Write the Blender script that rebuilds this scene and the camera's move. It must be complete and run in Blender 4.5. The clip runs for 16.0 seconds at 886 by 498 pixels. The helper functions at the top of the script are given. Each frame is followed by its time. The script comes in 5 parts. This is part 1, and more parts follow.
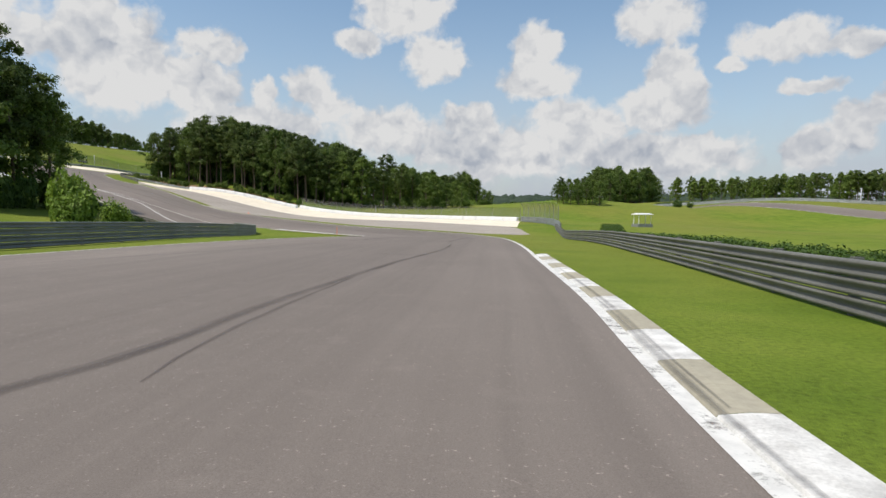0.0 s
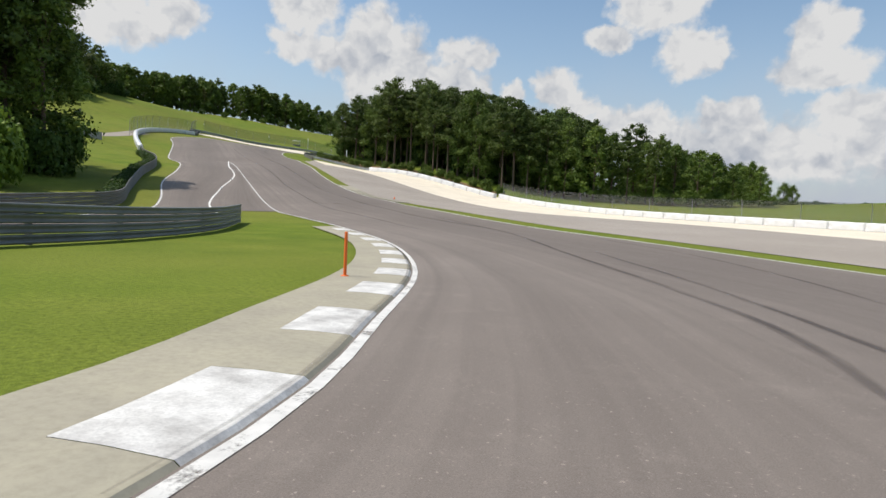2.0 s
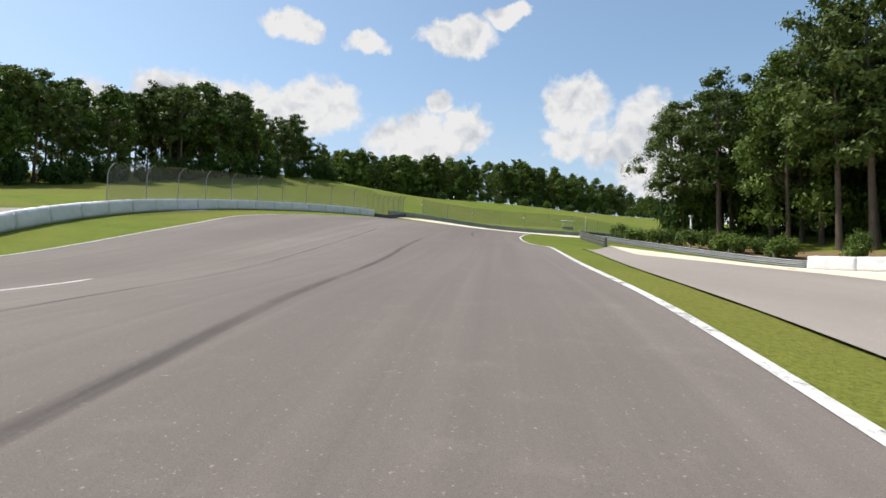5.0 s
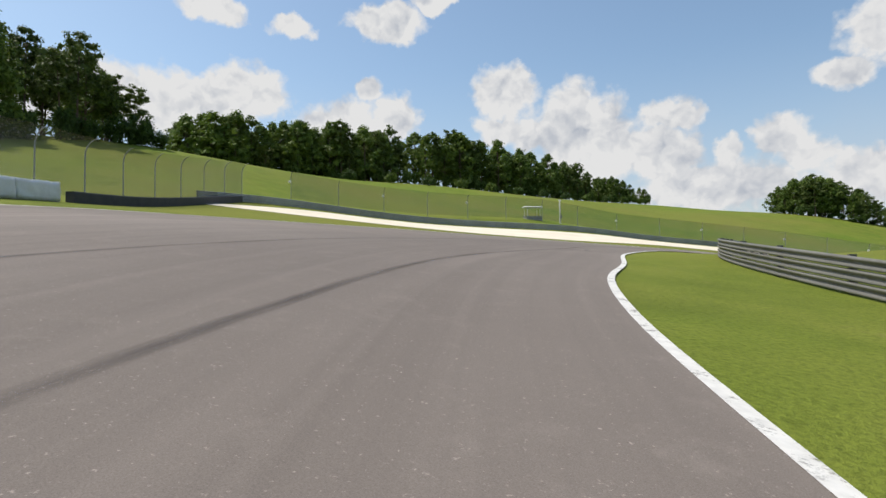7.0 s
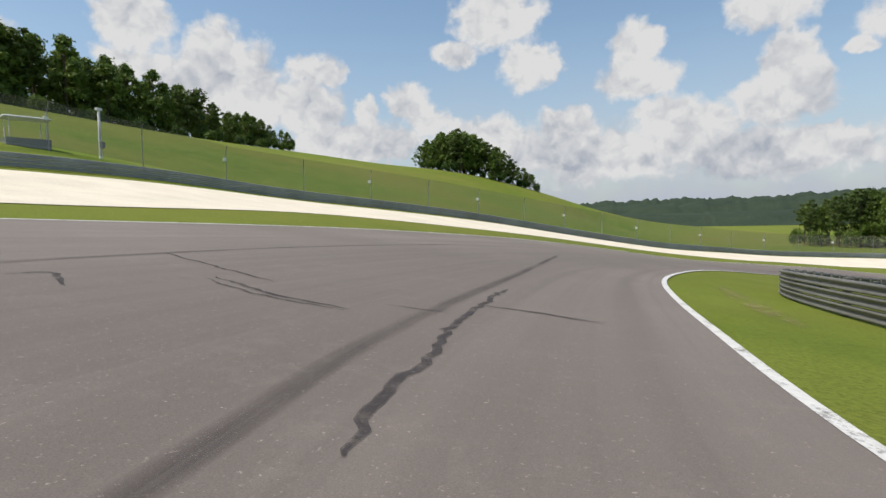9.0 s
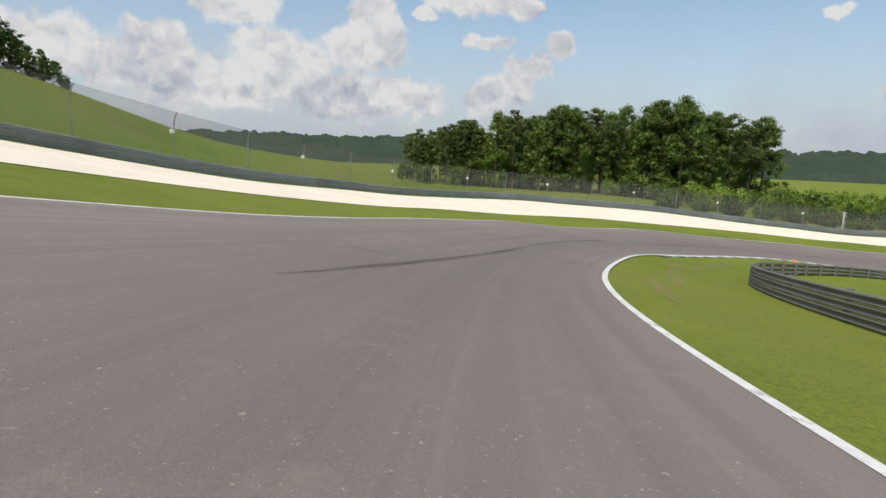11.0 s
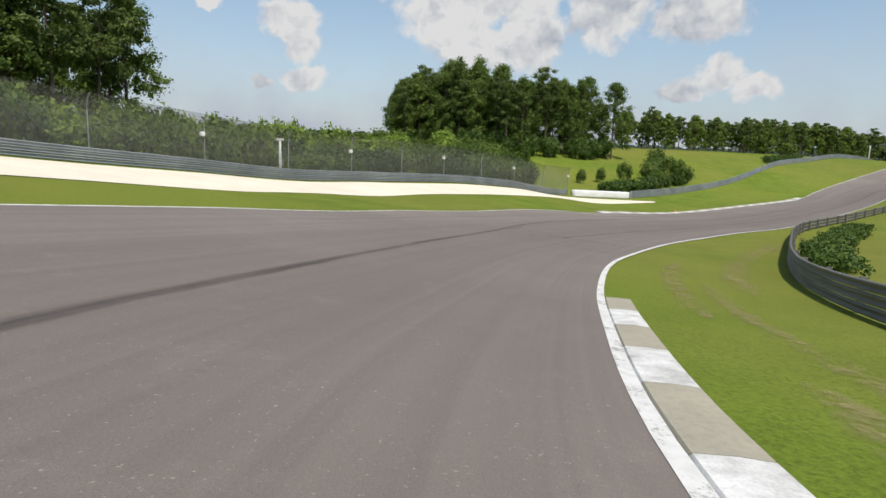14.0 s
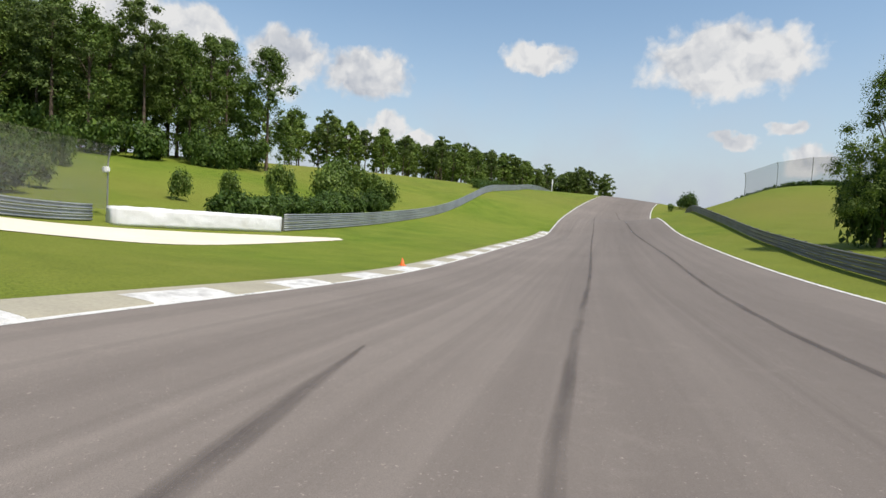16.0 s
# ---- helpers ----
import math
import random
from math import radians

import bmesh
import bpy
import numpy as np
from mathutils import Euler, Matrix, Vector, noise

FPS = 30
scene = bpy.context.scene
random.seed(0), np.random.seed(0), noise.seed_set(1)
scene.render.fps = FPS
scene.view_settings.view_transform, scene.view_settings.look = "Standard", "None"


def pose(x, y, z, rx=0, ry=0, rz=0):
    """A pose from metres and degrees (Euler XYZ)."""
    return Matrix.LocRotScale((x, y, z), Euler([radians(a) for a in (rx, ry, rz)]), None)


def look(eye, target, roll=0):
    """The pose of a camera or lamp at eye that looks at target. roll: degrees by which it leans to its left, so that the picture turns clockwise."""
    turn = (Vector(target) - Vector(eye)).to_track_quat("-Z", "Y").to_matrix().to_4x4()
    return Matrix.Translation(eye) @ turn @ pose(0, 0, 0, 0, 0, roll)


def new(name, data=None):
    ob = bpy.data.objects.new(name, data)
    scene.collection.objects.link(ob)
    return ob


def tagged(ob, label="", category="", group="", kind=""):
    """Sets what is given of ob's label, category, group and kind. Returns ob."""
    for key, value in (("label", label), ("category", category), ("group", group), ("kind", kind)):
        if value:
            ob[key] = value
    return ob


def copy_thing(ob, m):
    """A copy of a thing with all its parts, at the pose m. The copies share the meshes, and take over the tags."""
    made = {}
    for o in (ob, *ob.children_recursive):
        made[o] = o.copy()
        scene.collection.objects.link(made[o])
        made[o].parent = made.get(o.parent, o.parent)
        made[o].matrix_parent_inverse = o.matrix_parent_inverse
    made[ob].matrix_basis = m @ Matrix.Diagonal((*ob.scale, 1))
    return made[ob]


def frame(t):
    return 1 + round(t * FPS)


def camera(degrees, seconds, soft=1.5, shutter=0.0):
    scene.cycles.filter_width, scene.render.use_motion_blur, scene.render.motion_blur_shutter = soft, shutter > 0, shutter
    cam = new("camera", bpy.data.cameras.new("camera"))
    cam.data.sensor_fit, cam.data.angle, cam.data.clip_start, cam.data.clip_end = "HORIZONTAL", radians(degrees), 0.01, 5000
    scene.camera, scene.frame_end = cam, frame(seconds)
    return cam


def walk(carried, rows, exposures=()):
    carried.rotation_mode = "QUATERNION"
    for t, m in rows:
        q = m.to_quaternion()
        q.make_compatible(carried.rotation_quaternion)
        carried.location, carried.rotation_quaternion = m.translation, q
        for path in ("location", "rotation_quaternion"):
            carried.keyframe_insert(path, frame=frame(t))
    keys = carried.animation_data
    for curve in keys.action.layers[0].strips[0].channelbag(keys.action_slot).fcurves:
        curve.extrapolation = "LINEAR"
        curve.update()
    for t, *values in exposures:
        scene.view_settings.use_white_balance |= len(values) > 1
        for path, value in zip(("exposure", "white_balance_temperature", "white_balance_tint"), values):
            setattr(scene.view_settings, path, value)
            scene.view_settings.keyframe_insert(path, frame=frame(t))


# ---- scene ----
cam = camera(75.0, 16.0)

# Path of the camera on the car: seconds, place, yaw, pitch, roll.
PATH = [
    (0.00, 0.00, 0.00, 1.38, -0.06, -3.93, -0.74),
    (0.50, 0.80, 16.05, 1.07, 4.73, -4.21, -0.10),
    (1.00, 0.12, 32.48, 0.85, 10.84, -4.21, -0.49),
    (1.50, -2.57, 48.71, 0.38, 16.93, -4.95, -1.87),
    (2.00, -6.93, 64.59, -0.36, 23.19, -4.62, -2.89),
    (2.50, -13.29, 80.39, -0.92, 30.44, -3.64, -3.36),
    (3.00, -22.38, 95.91, -0.84, 37.17, -1.23, -4.67),
    (3.50, -33.90, 111.27, 0.04, 44.06, 0.48, -3.20),
    (4.00, -46.67, 125.66, 1.21, 48.08, 1.46, -2.58),
    (4.60, -62.50, 141.50, 3.55, 49.60, 3.00, -1.50),
    (5.25, -77.54, 157.44, 6.80, 50.20, 3.70, -0.40),
    (6.50, -105.24, 185.16, 10.76, 49.48, 2.67, 0.73),
    (7.00, -114.55, 195.58, 12.39, 43.60, 2.39, 0.92),
    (7.50, -122.09, 206.31, 13.67, 35.82, 1.27, 1.31),
    (8.00, -128.11, 218.24, 14.49, 28.12, -0.00, 1.74),
    (8.50, -132.47, 231.04, 15.09, 19.75, -1.56, 2.24),
    (9.00, -134.84, 244.16, 15.34, 9.74, -3.01, 1.42),
    (10.25, -131.04, 276.86, 14.02, -13.81, -7.53, -0.32),
    (11.50, -114.69, 304.95, 10.75, -37.73, -9.96, -3.03),
    (12.00, -105.39, 313.79, 9.33, -46.67, -10.19, -3.07),
    (12.50, -94.51, 321.02, 7.86, -56.17, -10.10, -3.39),
    (13.00, -83.07, 326.15, 6.28, -65.47, -9.89, -3.14),
    (13.50, -70.74, 329.48, 4.93, -74.41, -9.76, -2.71),
    (14.00, -57.73, 331.09, 3.41, -82.36, -9.30, -2.02),
    (14.50, -44.41, 330.92, 1.78, -90.40, -8.35, -2.60),
    (15.00, -30.46, 328.77, 0.65, -97.79, -7.06, -2.44),
    (15.50, -15.81, 323.81, 0.06, -105.02, -5.52, -2.32),
    (16.00, -0.61, 318.50, -0.61, -112.86, -3.74, -3.26),
]
walk(cam, [(t, pose(x, y, z, 90 + p, r, w)) for t, x, y, z, w, p, r in PATH], [(0, 0.0), (3.0, 0.0), (3.8, 0.22), (6.5, 0.15), (8, 0.0), (14.3, 0.0), (15.2, 0.12), (16, 0.12)])

CAM_UP = 1.375      # camera above the asphalt
RELIEF = [          # x, y, height of the ground away from the car's line
    (17.5, 140.6, -1.3), (9.7, 77.7, -1.9), (-46.9, 188.6, 1.2), (-88, 202.4, 7.0), (-78, 214, 9.5),
    (-91.9, 153.7, 5.4), (-111, 149.6, 7.0), (-122, 145.2, 9.7), (-179, 230.2, 21.5), (-161, 209, 17.8), (-150.4, 201, 16.5),
    (-173.4, 290.4, 21.5), (-186, 249.5, 22.4), (-181.5, 266.2, 21.7), (-169, 297.4, 19.6), (-157.3, 307, 17.6),
    (-68, 369, 5.6), (-54.8, 366.3, 4.7), (-6, 351, 0.7), (35.6, 314, -2.9), (30, 322.6, -2.6), (61.6, 277.2, -2.75),
    (72.6, 244.2, 0.2), (91.3, 224.4, 2.5), (110, 225, 4.9), (128, 206, 4.4), (148.5, 209, 5.0), (118, 252, 5.4), (98, 270, 3.9), (34, 103.4, -1.3), (21.3, 108.9, -1.3)]
RELIEF_FAR = [
    (-263, 284, 41.5), (-254, 332, 42.5), (-231, 461, 43), (-200, 468, 38), (-166, 470, 33), (-130, 470, 21.5), (-113, 465, 11.5), (-80, 470, 7),
    (-330, 300, 46), (-330, 450, 47), (-228, 232, 37), (-196, 140, 20), (-13.6, 75.2, -2.1), (-41.5, 108.1, -2.1),
    (-46.4, 139.4, -0.4), (-64.4, 328.6, 2.75), (44, 66, -2.2), (22, 0, -0.5), (-44, 22, -0.6), (-14.3, 27.5, -0.6),
    (132, 110, -2.2), (0, -80, 0.5), (-90, 60, 3.0), (260, 260, 4), (120, 400, 2), (-20, 430, 4), (80, 330, 4), (100, 300, 5),
    (78, 212, 4.0), (46, 238, 5.2), (60, 240, 5.9), (60, 150, -2.0), (100, 180, -1.6), (40, 150, -1.8), (130, 160, -2), (58, 180, -0.8), (12, 276, -0.6),
    (-91.4, 171.3, 7.55), 
    (-113.7, 318.4, 9.25), (-109.3, 322.2, 8.75), (-98.7, 329.2, 7.55), (-72.3, 340.4, 4.7), (-45.2, 342.1, 1.85), (-38.6, 341.3, 1.3), (-25, 338.1, 0.15), (-120, 311.9, 10.2), (-137.4, 289, 13.7), (-144.8, 271.5, 15.0),
    (-106.2, 332.2, 8.25), (-89.9, 342.7, 6.4), (-61.6, 349.5, 3.95), (-27, 346.4, 0.9), (-14, 342, 0.0), (-138, 300, 13.8), (-111.9, 342.5, 9.0), (-100, 351.7, 7.7), (-94, 355.4, 6.95), (-77.3, 362, 5.8), (-62, 365, 4.95), (-47, 360.5, 4.0), (-31.4, 354.1, 2.2), (-22.6, 349.8, 1.5), (-8, 344.2, 0.75), (8, 336, -0.1), (21, 330, -0.9), (-12, 333.2, -0.9), (4, 324, -2.2), (14, 317, -2.75), (-139, 317, 14.2), (-154.4, 298.3, 16.9)]

# ---- light ----
SUN_FROM = Vector((-90, -46, 178))
world = bpy.data.worlds.new("world")
scene.world = world
world.use_nodes = True
wn, wl = world.node_tree.nodes, world.node_tree.links
sky = wn.new("ShaderNodeTexSky")
sky.sky_type, sky.sun_disc = "NISHITA", False
sky.sun_elevation, sky.sun_rotation = radians(60.4), radians(243)
sky.air_density, sky.dust_density, sky.ozone_density = 1.0, 1.2, 1.6
# Fair-weather cumulus: azimuth from north, elevation, half width and half height of each heap, in degrees.
CLOUDS_AHEAD = [(-4, 18.4, 4.0, 2.4), (-1, 14.3, 2.9, 2.1), (-8, 15.3, 2.1, 1.2), (9, 15.0, 2.2, 2.1), (9, 12.4, 3.7, 1.7), (12, 8.5, 3.2, 2.1), (21, 12.4, 2.4, 2.4), (20, 9.3, 4.3, 2.1), (22, 10.6, 2.1, 2.1), (-22, 14.1, 2.7, 1.3), (-23, 10.7, 3.7, 2.1), (-30, 13.6, 4.0, 3.7), (-35, 13.3, 2.0, 1.6), (-29, 11.5, 4.3, 3.2), (30, 14.3, 3.7, 1.5), (35, 13.6, 1.9, 0.9), (26, 12.7, 1.0, 0.6), (20, 17.0, 3.2, 1.9), (35, 7.0, 2.1, 1.9), (32, 5.3, 2.1, 1.6), (24, 5.8, 2.1, 1.2), (2, 8.6, 2.9, 1.3), (-13, 11.5, 2.1, 1.6), (-11, 9.6, 2.1, 1.6)]
CLOUDS_WEST = [(-17, 10.5, 1.3, 1.0), (14, 7.9, 3.2, 2.1), (-5, 7.4, 4.8, 2.1), (5, 5.6, 8.5, 2.4), (20, 5.0, 8.5, 2.1), (-18, 7.4, 6.4, 2.1), (-37, 17.4, 3.0, 2.4), (-38, 13.8, 2.1, 1.5), (-48, 15.4, 2.1, 2.1), (-51, 17.7, 1.2, 1.1), (-53, 14.2, 4.3, 2.4), (-63, 16.6, 4.3, 2.4), (-70, 15.8, 4.8, 2.4), (-76, 15.9, 3.2, 2.4), (-81, 14.3, 3.2, 2.1), (-49, 23.8, 3.4, 1.4), (-58, 22.9, 1.9, 0.9), (-65, 23.8, 2.7, 1.3), (-44, 25.5, 2.1, 0.8)]
CLOUDS_EAST = [(68, 11.5, 2.7, 1.6), (69, 9.6, 1.6, 1.6), (69, 6.4, 2.1, 1.0), (65, 5.9, 1.0, 0.5), (82, 12.3, 4.3, 2.1), (86, 10.0, 4.8, 2.1), (90, 10.9, 3.2, 2.7), (61, 12.0, 1.1, 0.5), (39, 10.2, 1.3, 0.9), (37, 8.5, 1.2, 1.5), (32, 10.6, 2.1, 0.7), (84, 14.6, 5.9, 2.4), (90, 14.2, 2.4, 2.1), (97, 13.0, 3.5, 2.4), (105, 12.5, 3.7, 2.0), (121, 14.8, 3.0, 1.2), (107, 7.9, 1.9, 1.3), (110, 6.4, 1.9, 1.0), (104, 6.4, 1.9, 1.1), (138, 14.3, 6.4, 2.7), (139, 7.6, 1.6, 0.6), (143, 8.5, 1.5, 0.6), (145, 5.9, 2.1, 1.1)]


def wnode(kind, **inputs):
    n = wn.new(kind)
    for k, v in inputs.items():
        n.inputs[int(k[1:])].default_value = v
    return n


def wmath(op, a, b=None, c=None):
    n = wn.new("ShaderNodeMath")
    n.operation = op
    for i, v in enumerate((a, b, c)):
        if v is None:
            continue
        if isinstance(v, (int, float)):
            n.inputs[i].default_value = v
        else:
            wl.new(v, n.inputs[i])
    return n.outputs[0]


def wvec(op, a, b):
    n = wn.new("ShaderNodeVectorMath")
    n.operation = op
    wl.new(a, n.inputs[0])
    if isinstance(b, tuple):
        n.inputs[1].default_value = b
    elif b is not None:
        wl.new(b, n.inputs[1])
    return n


def wnoise(vec, scale, detail, rough=0.55):
    n = wn.new("ShaderNodeTexNoise")
    n.inputs["Scale"].default_value, n.inputs["Detail"].default_value, n.inputs["Roughness"].default_value = scale, detail, rough
    wl.new(vec, n.inputs["Vector"])
    return n


look_way = wn.new("ShaderNodeTexCoord").outputs["Generated"]
warp = wvec("SUBTRACT", wnoise(look_way, 22, 4).outputs["Color"], (0.5, 0.5, 0.5)).outputs[0]
warp = wvec("MULTIPLY", warp, (0.05, 0.05, 0.045)).outputs[0]
bent = wvec("ADD", look_way, warp).outputs[0]
heap = None
for az, el, w, h in CLOUDS_AHEAD + CLOUDS_WEST + CLOUDS_EAST:
    a, e, w, h = radians(az), radians(el), w * 1.15, h * 1.25
    off = wvec("SUBTRACT", bent, (math.sin(a) * math.cos(e), math.cos(a) * math.cos(e), math.sin(e))).outputs[0]
    off = wvec("MULTIPLY", off, (1 / math.tan(radians(w)), 1 / math.tan(radians(w)), 1 / math.tan(radians(h)))).outputs[0]
    d = wvec("LENGTH", off, None).outputs["Value"]
    if heap is None:
        heap = d
    else:
        n = wn.new("ShaderNodeMath")
        n.operation = "SMOOTH_MIN"
        wl.new(heap, n.inputs[0])
        wl.new(d, n.inputs[1])
        n.inputs[2].default_value = 0.25
        heap = n.outputs[0]


def wpuff(vec, scale, detail):
    """Round cauliflower lumps."""
    n = wn.new("ShaderNodeTexVoronoi")
    n.feature = "F1"
    n.normalize = True
    n.inputs["Scale"].default_value, n.inputs["Detail"].default_value, n.inputs["Roughness"].default_value = scale, detail, 0.6
    wl.new(vec, n.inputs["Vector"])
    return wmath("SUBTRACT", 0.55, n.outputs["Distance"])


lump = wpuff(bent, 24, 2)
puff = wmath("ADD", lump, wmath("MULTIPLY", wmath("SUBTRACT", wnoise(look_way, 30, 6, 0.55).outputs["Fac"], 0.5), 0.9))
body = wmath("SUBTRACT", 0.83, heap)
body = wmath("MULTIPLY_ADD", puff, 0.75, body)
cover = wmath("SMOOTH_MAX", wmath("MULTIPLY", body, 3.6), 0.0, 0.2)
cover = wmath("MINIMUM", cover, 1.0)
# Haze whitens the sky towards the horizon.
sep = wn.new("ShaderNodeSeparateXYZ")
wl.new(look_way, sep.inputs[0])
up = sep.outputs["Z"]
low = wmath("POWER", wmath("MAXIMUM", wmath("SUBTRACT", 1.0, wmath("MULTIPLY", wmath("ABSOLUTE", up), 2.9)), 0.0), 1.5)
veil = wmath("MULTIPLY", low, wmath("MULTIPLY_ADD", wnoise(look_way, 9, 5).outputs["Fac"], 1.0, 0.3))
above = wvec("ADD", bent, (-0.004, -0.003, 0.018)).outputs[0]
lit = wmath("SUBTRACT", lump, wpuff(above, 24, 2))
shade = wmath("MULTIPLY_ADD", lit, 0.8, wnoise(above, 11, 3, 0.5).outputs["Fac"])
shade = wmath("MULTIPLY_ADD", low, -0.16, wmath("MULTIPLY_ADD", body, -0.05, shade))
ramp = wn.new("ShaderNodeValToRGB")
ramp.color_ramp.elements[0].position, ramp.color_ramp.elements[0].color = 0.12, (3.9, 4.25, 4.9, 1)
ramp.color_ramp.elements[1].position, ramp.color_ramp.elements[1].color = 0.5, (7.2, 7.2, 7.2, 1)
wl.new(shade, ramp.inputs[0])


def wmix(fac, a, b):
    n = wn.new("ShaderNodeMix")
    n.data_type = "RGBA"
    n.clamp_factor = True
    wl.new(fac, n.inputs["Factor"])
    for k, v in (("A", a), ("B", b)):
        i = [s for s in n.inputs if s.name == k and s.type == "RGBA"][0]
        if isinstance(v, tuple):
            i.default_value = v
        else:
            wl.new(v, i)
    return [o for o in n.outputs if o.type == "RGBA"][0]


clear = wvec("MULTIPLY", sky.outputs[0], (1.52, 1.55, 1.45)).outputs[0]
hazed = wmix(wmath("MULTIPLY", veil, 1.25), clear, (4.7, 5.1, 5.85, 1))
clouded = wmix(cover, hazed, ramp.outputs[0])
wl.new(clouded, wn["Background"].inputs[0])
wn["Background"].inputs[1].default_value = 0.1
sun = new("sun", bpy.data.lights.new("sun", "SUN"))
sun.data.energy, sun.data.angle, sun.data.color = 4.0, radians(0.6), (1, 0.93, 0.84)
sun.matrix_world = look(SUN_FROM, (0, 0, 0))
scene.view_settings.exposure = 0.0


# ---- materials ----
class Stuff:
    """A node material under construction."""

    def __init__(self, name, rough=0.8, spec=0.3, metal=0.0):
        self.m = bpy.data.materials.new(name)
        self.m.use_nodes = True
        self.n, self.l = self.m.node_tree.nodes, self.m.node_tree.links
        self.b = self.n["Principled BSDF"]
        self.b.inputs["Roughness"].default_value = rough
        self.b.inputs["Specular IOR Level"].default_value = spec
        self.b.inputs["Metallic"].default_value = metal
        self.at = self.n.new("ShaderNodeTexCoord").outputs["Object"]

    def set(self, sock, v):
        if isinstance(v, bpy.types.NodeSocket):
            self.l.new(v, sock)
        else:
            sock.default_value = v

    def noise(self, scale, detail=4, rough=0.55, vec=None):
        n = self.n.new("ShaderNodeTexNoise")
        n.inputs["Scale"].default_value, n.inputs["Detail"].default_value, n.inputs["Roughness"].default_value = scale, detail, rough
        self.l.new(vec or self.at, n.inputs["Vector"])
        return n.outputs["Fac"]

    def stretch(self, v, vec=None):
        n = self.n.new("ShaderNodeVectorMath")
        n.operation = "MULTIPLY"
        self.l.new(vec or self.at, n.inputs[0])
        n.inputs[1].default_value = v
        return n.outputs[0]

    def uv(self):
        return self.n.new("ShaderNodeTexCoord").outputs["UV"]

    def axis(self, vec, k):
        n = self.n.new("ShaderNodeSeparateXYZ")
        self.l.new(vec, n.inputs[0])
        return n.outputs[k]

    def random(self):
        return self.n.new("ShaderNodeObjectInfo").outputs["Random"]

    def island(self):
        return self.n.new("ShaderNodeNewGeometry").outputs["Random Per Island"]

    def math(self, op, a, b=0.0, c=0.0):
        n = self.n.new("ShaderNodeMath")
        n.operation = op
        for i, v in enumerate((a, b, c)):
            self.set(n.inputs[i], v)
        return n.outputs[0]

    def ramp(self, fac, *stops):
        n = self.n.new("ShaderNodeValToRGB")
        r = n.color_ramp
        while len(r.elements) < len(stops):
            r.elements.new(0.5)
        for e, (p, c) in zip(r.elements, stops):
            e.position, e.color = p, (*c, 1) if len(c) == 3 else c
        self.l.new(fac, n.inputs[0])
        return n.outputs[0]

    def mix(self, fac, a, b, kind="MIX"):
        n = self.n.new("ShaderNodeMix")
        n.data_type, n.blend_type, n.clamp_factor = "RGBA", kind, True
        self.set(n.inputs["Factor"], fac)
        for k, v in (("A", a), ("B", b)):
            s = [q for q in n.inputs if q.name == k and q.type == "RGBA"][0]
            self.set(s, (*v, 1) if isinstance(v, tuple) else v)
        return [o for o in n.outputs if o.type == "RGBA"][0]

    def bump(self, fac, far, strength=1.0):
        n = self.n.new("ShaderNodeBump")
        n.inputs["Distance"].default_value, n.inputs["Strength"].default_value = far, strength
        self.l.new(fac, n.inputs["Height"])
        self.l.new(n.outputs[0], self.b.inputs["Normal"])

    def color(self, v):
        self.set(self.b.inputs["Base Color"], (*v, 1) if isinstance(v, tuple) else v)
        return self.m


def make_grass():
    s = Stuff("grass", 0.95, 0.1)
    big, mid, fine = s.noise(0.035, 4), s.noise(0.35, 5, 0.6), s.noise(14, 4, 0.75)
    c = s.ramp(mid, (0.3, (0.086, 0.14, 0.014)), (0.5, (0.124, 0.182, 0.02)), (0.72, (0.172, 0.22, 0.032)))
    c = s.mix(s.ramp(big, (0.4, (0, 0, 0)), (0.62, (0.8, 0.8, 0.8))), c, (0.178, 0.208, 0.033))
    c = s.mix(s.ramp(s.noise(0.022, 4), (0.42, (0, 0, 0)), (0.66, (0.6, 0.6, 0.6))), c, (0.2, 0.185, 0.045))
    c = s.mix(s.ramp(s.noise(0.9, 6, 0.7), (0.63, (0, 0, 0)), (0.78, (0.5, 0.5, 0.5))), c, (0.27, 0.23, 0.09))
    c = s.mix(0.75, c, s.ramp(fine, (0.25, (0.35, 0.35, 0.35)), (0.5, (1, 1, 1)), (0.8, (1.5, 1.5, 1.4))), "MULTIPLY")
    s.bump(fine, 0.06, 0.7)
    return s.color(c)


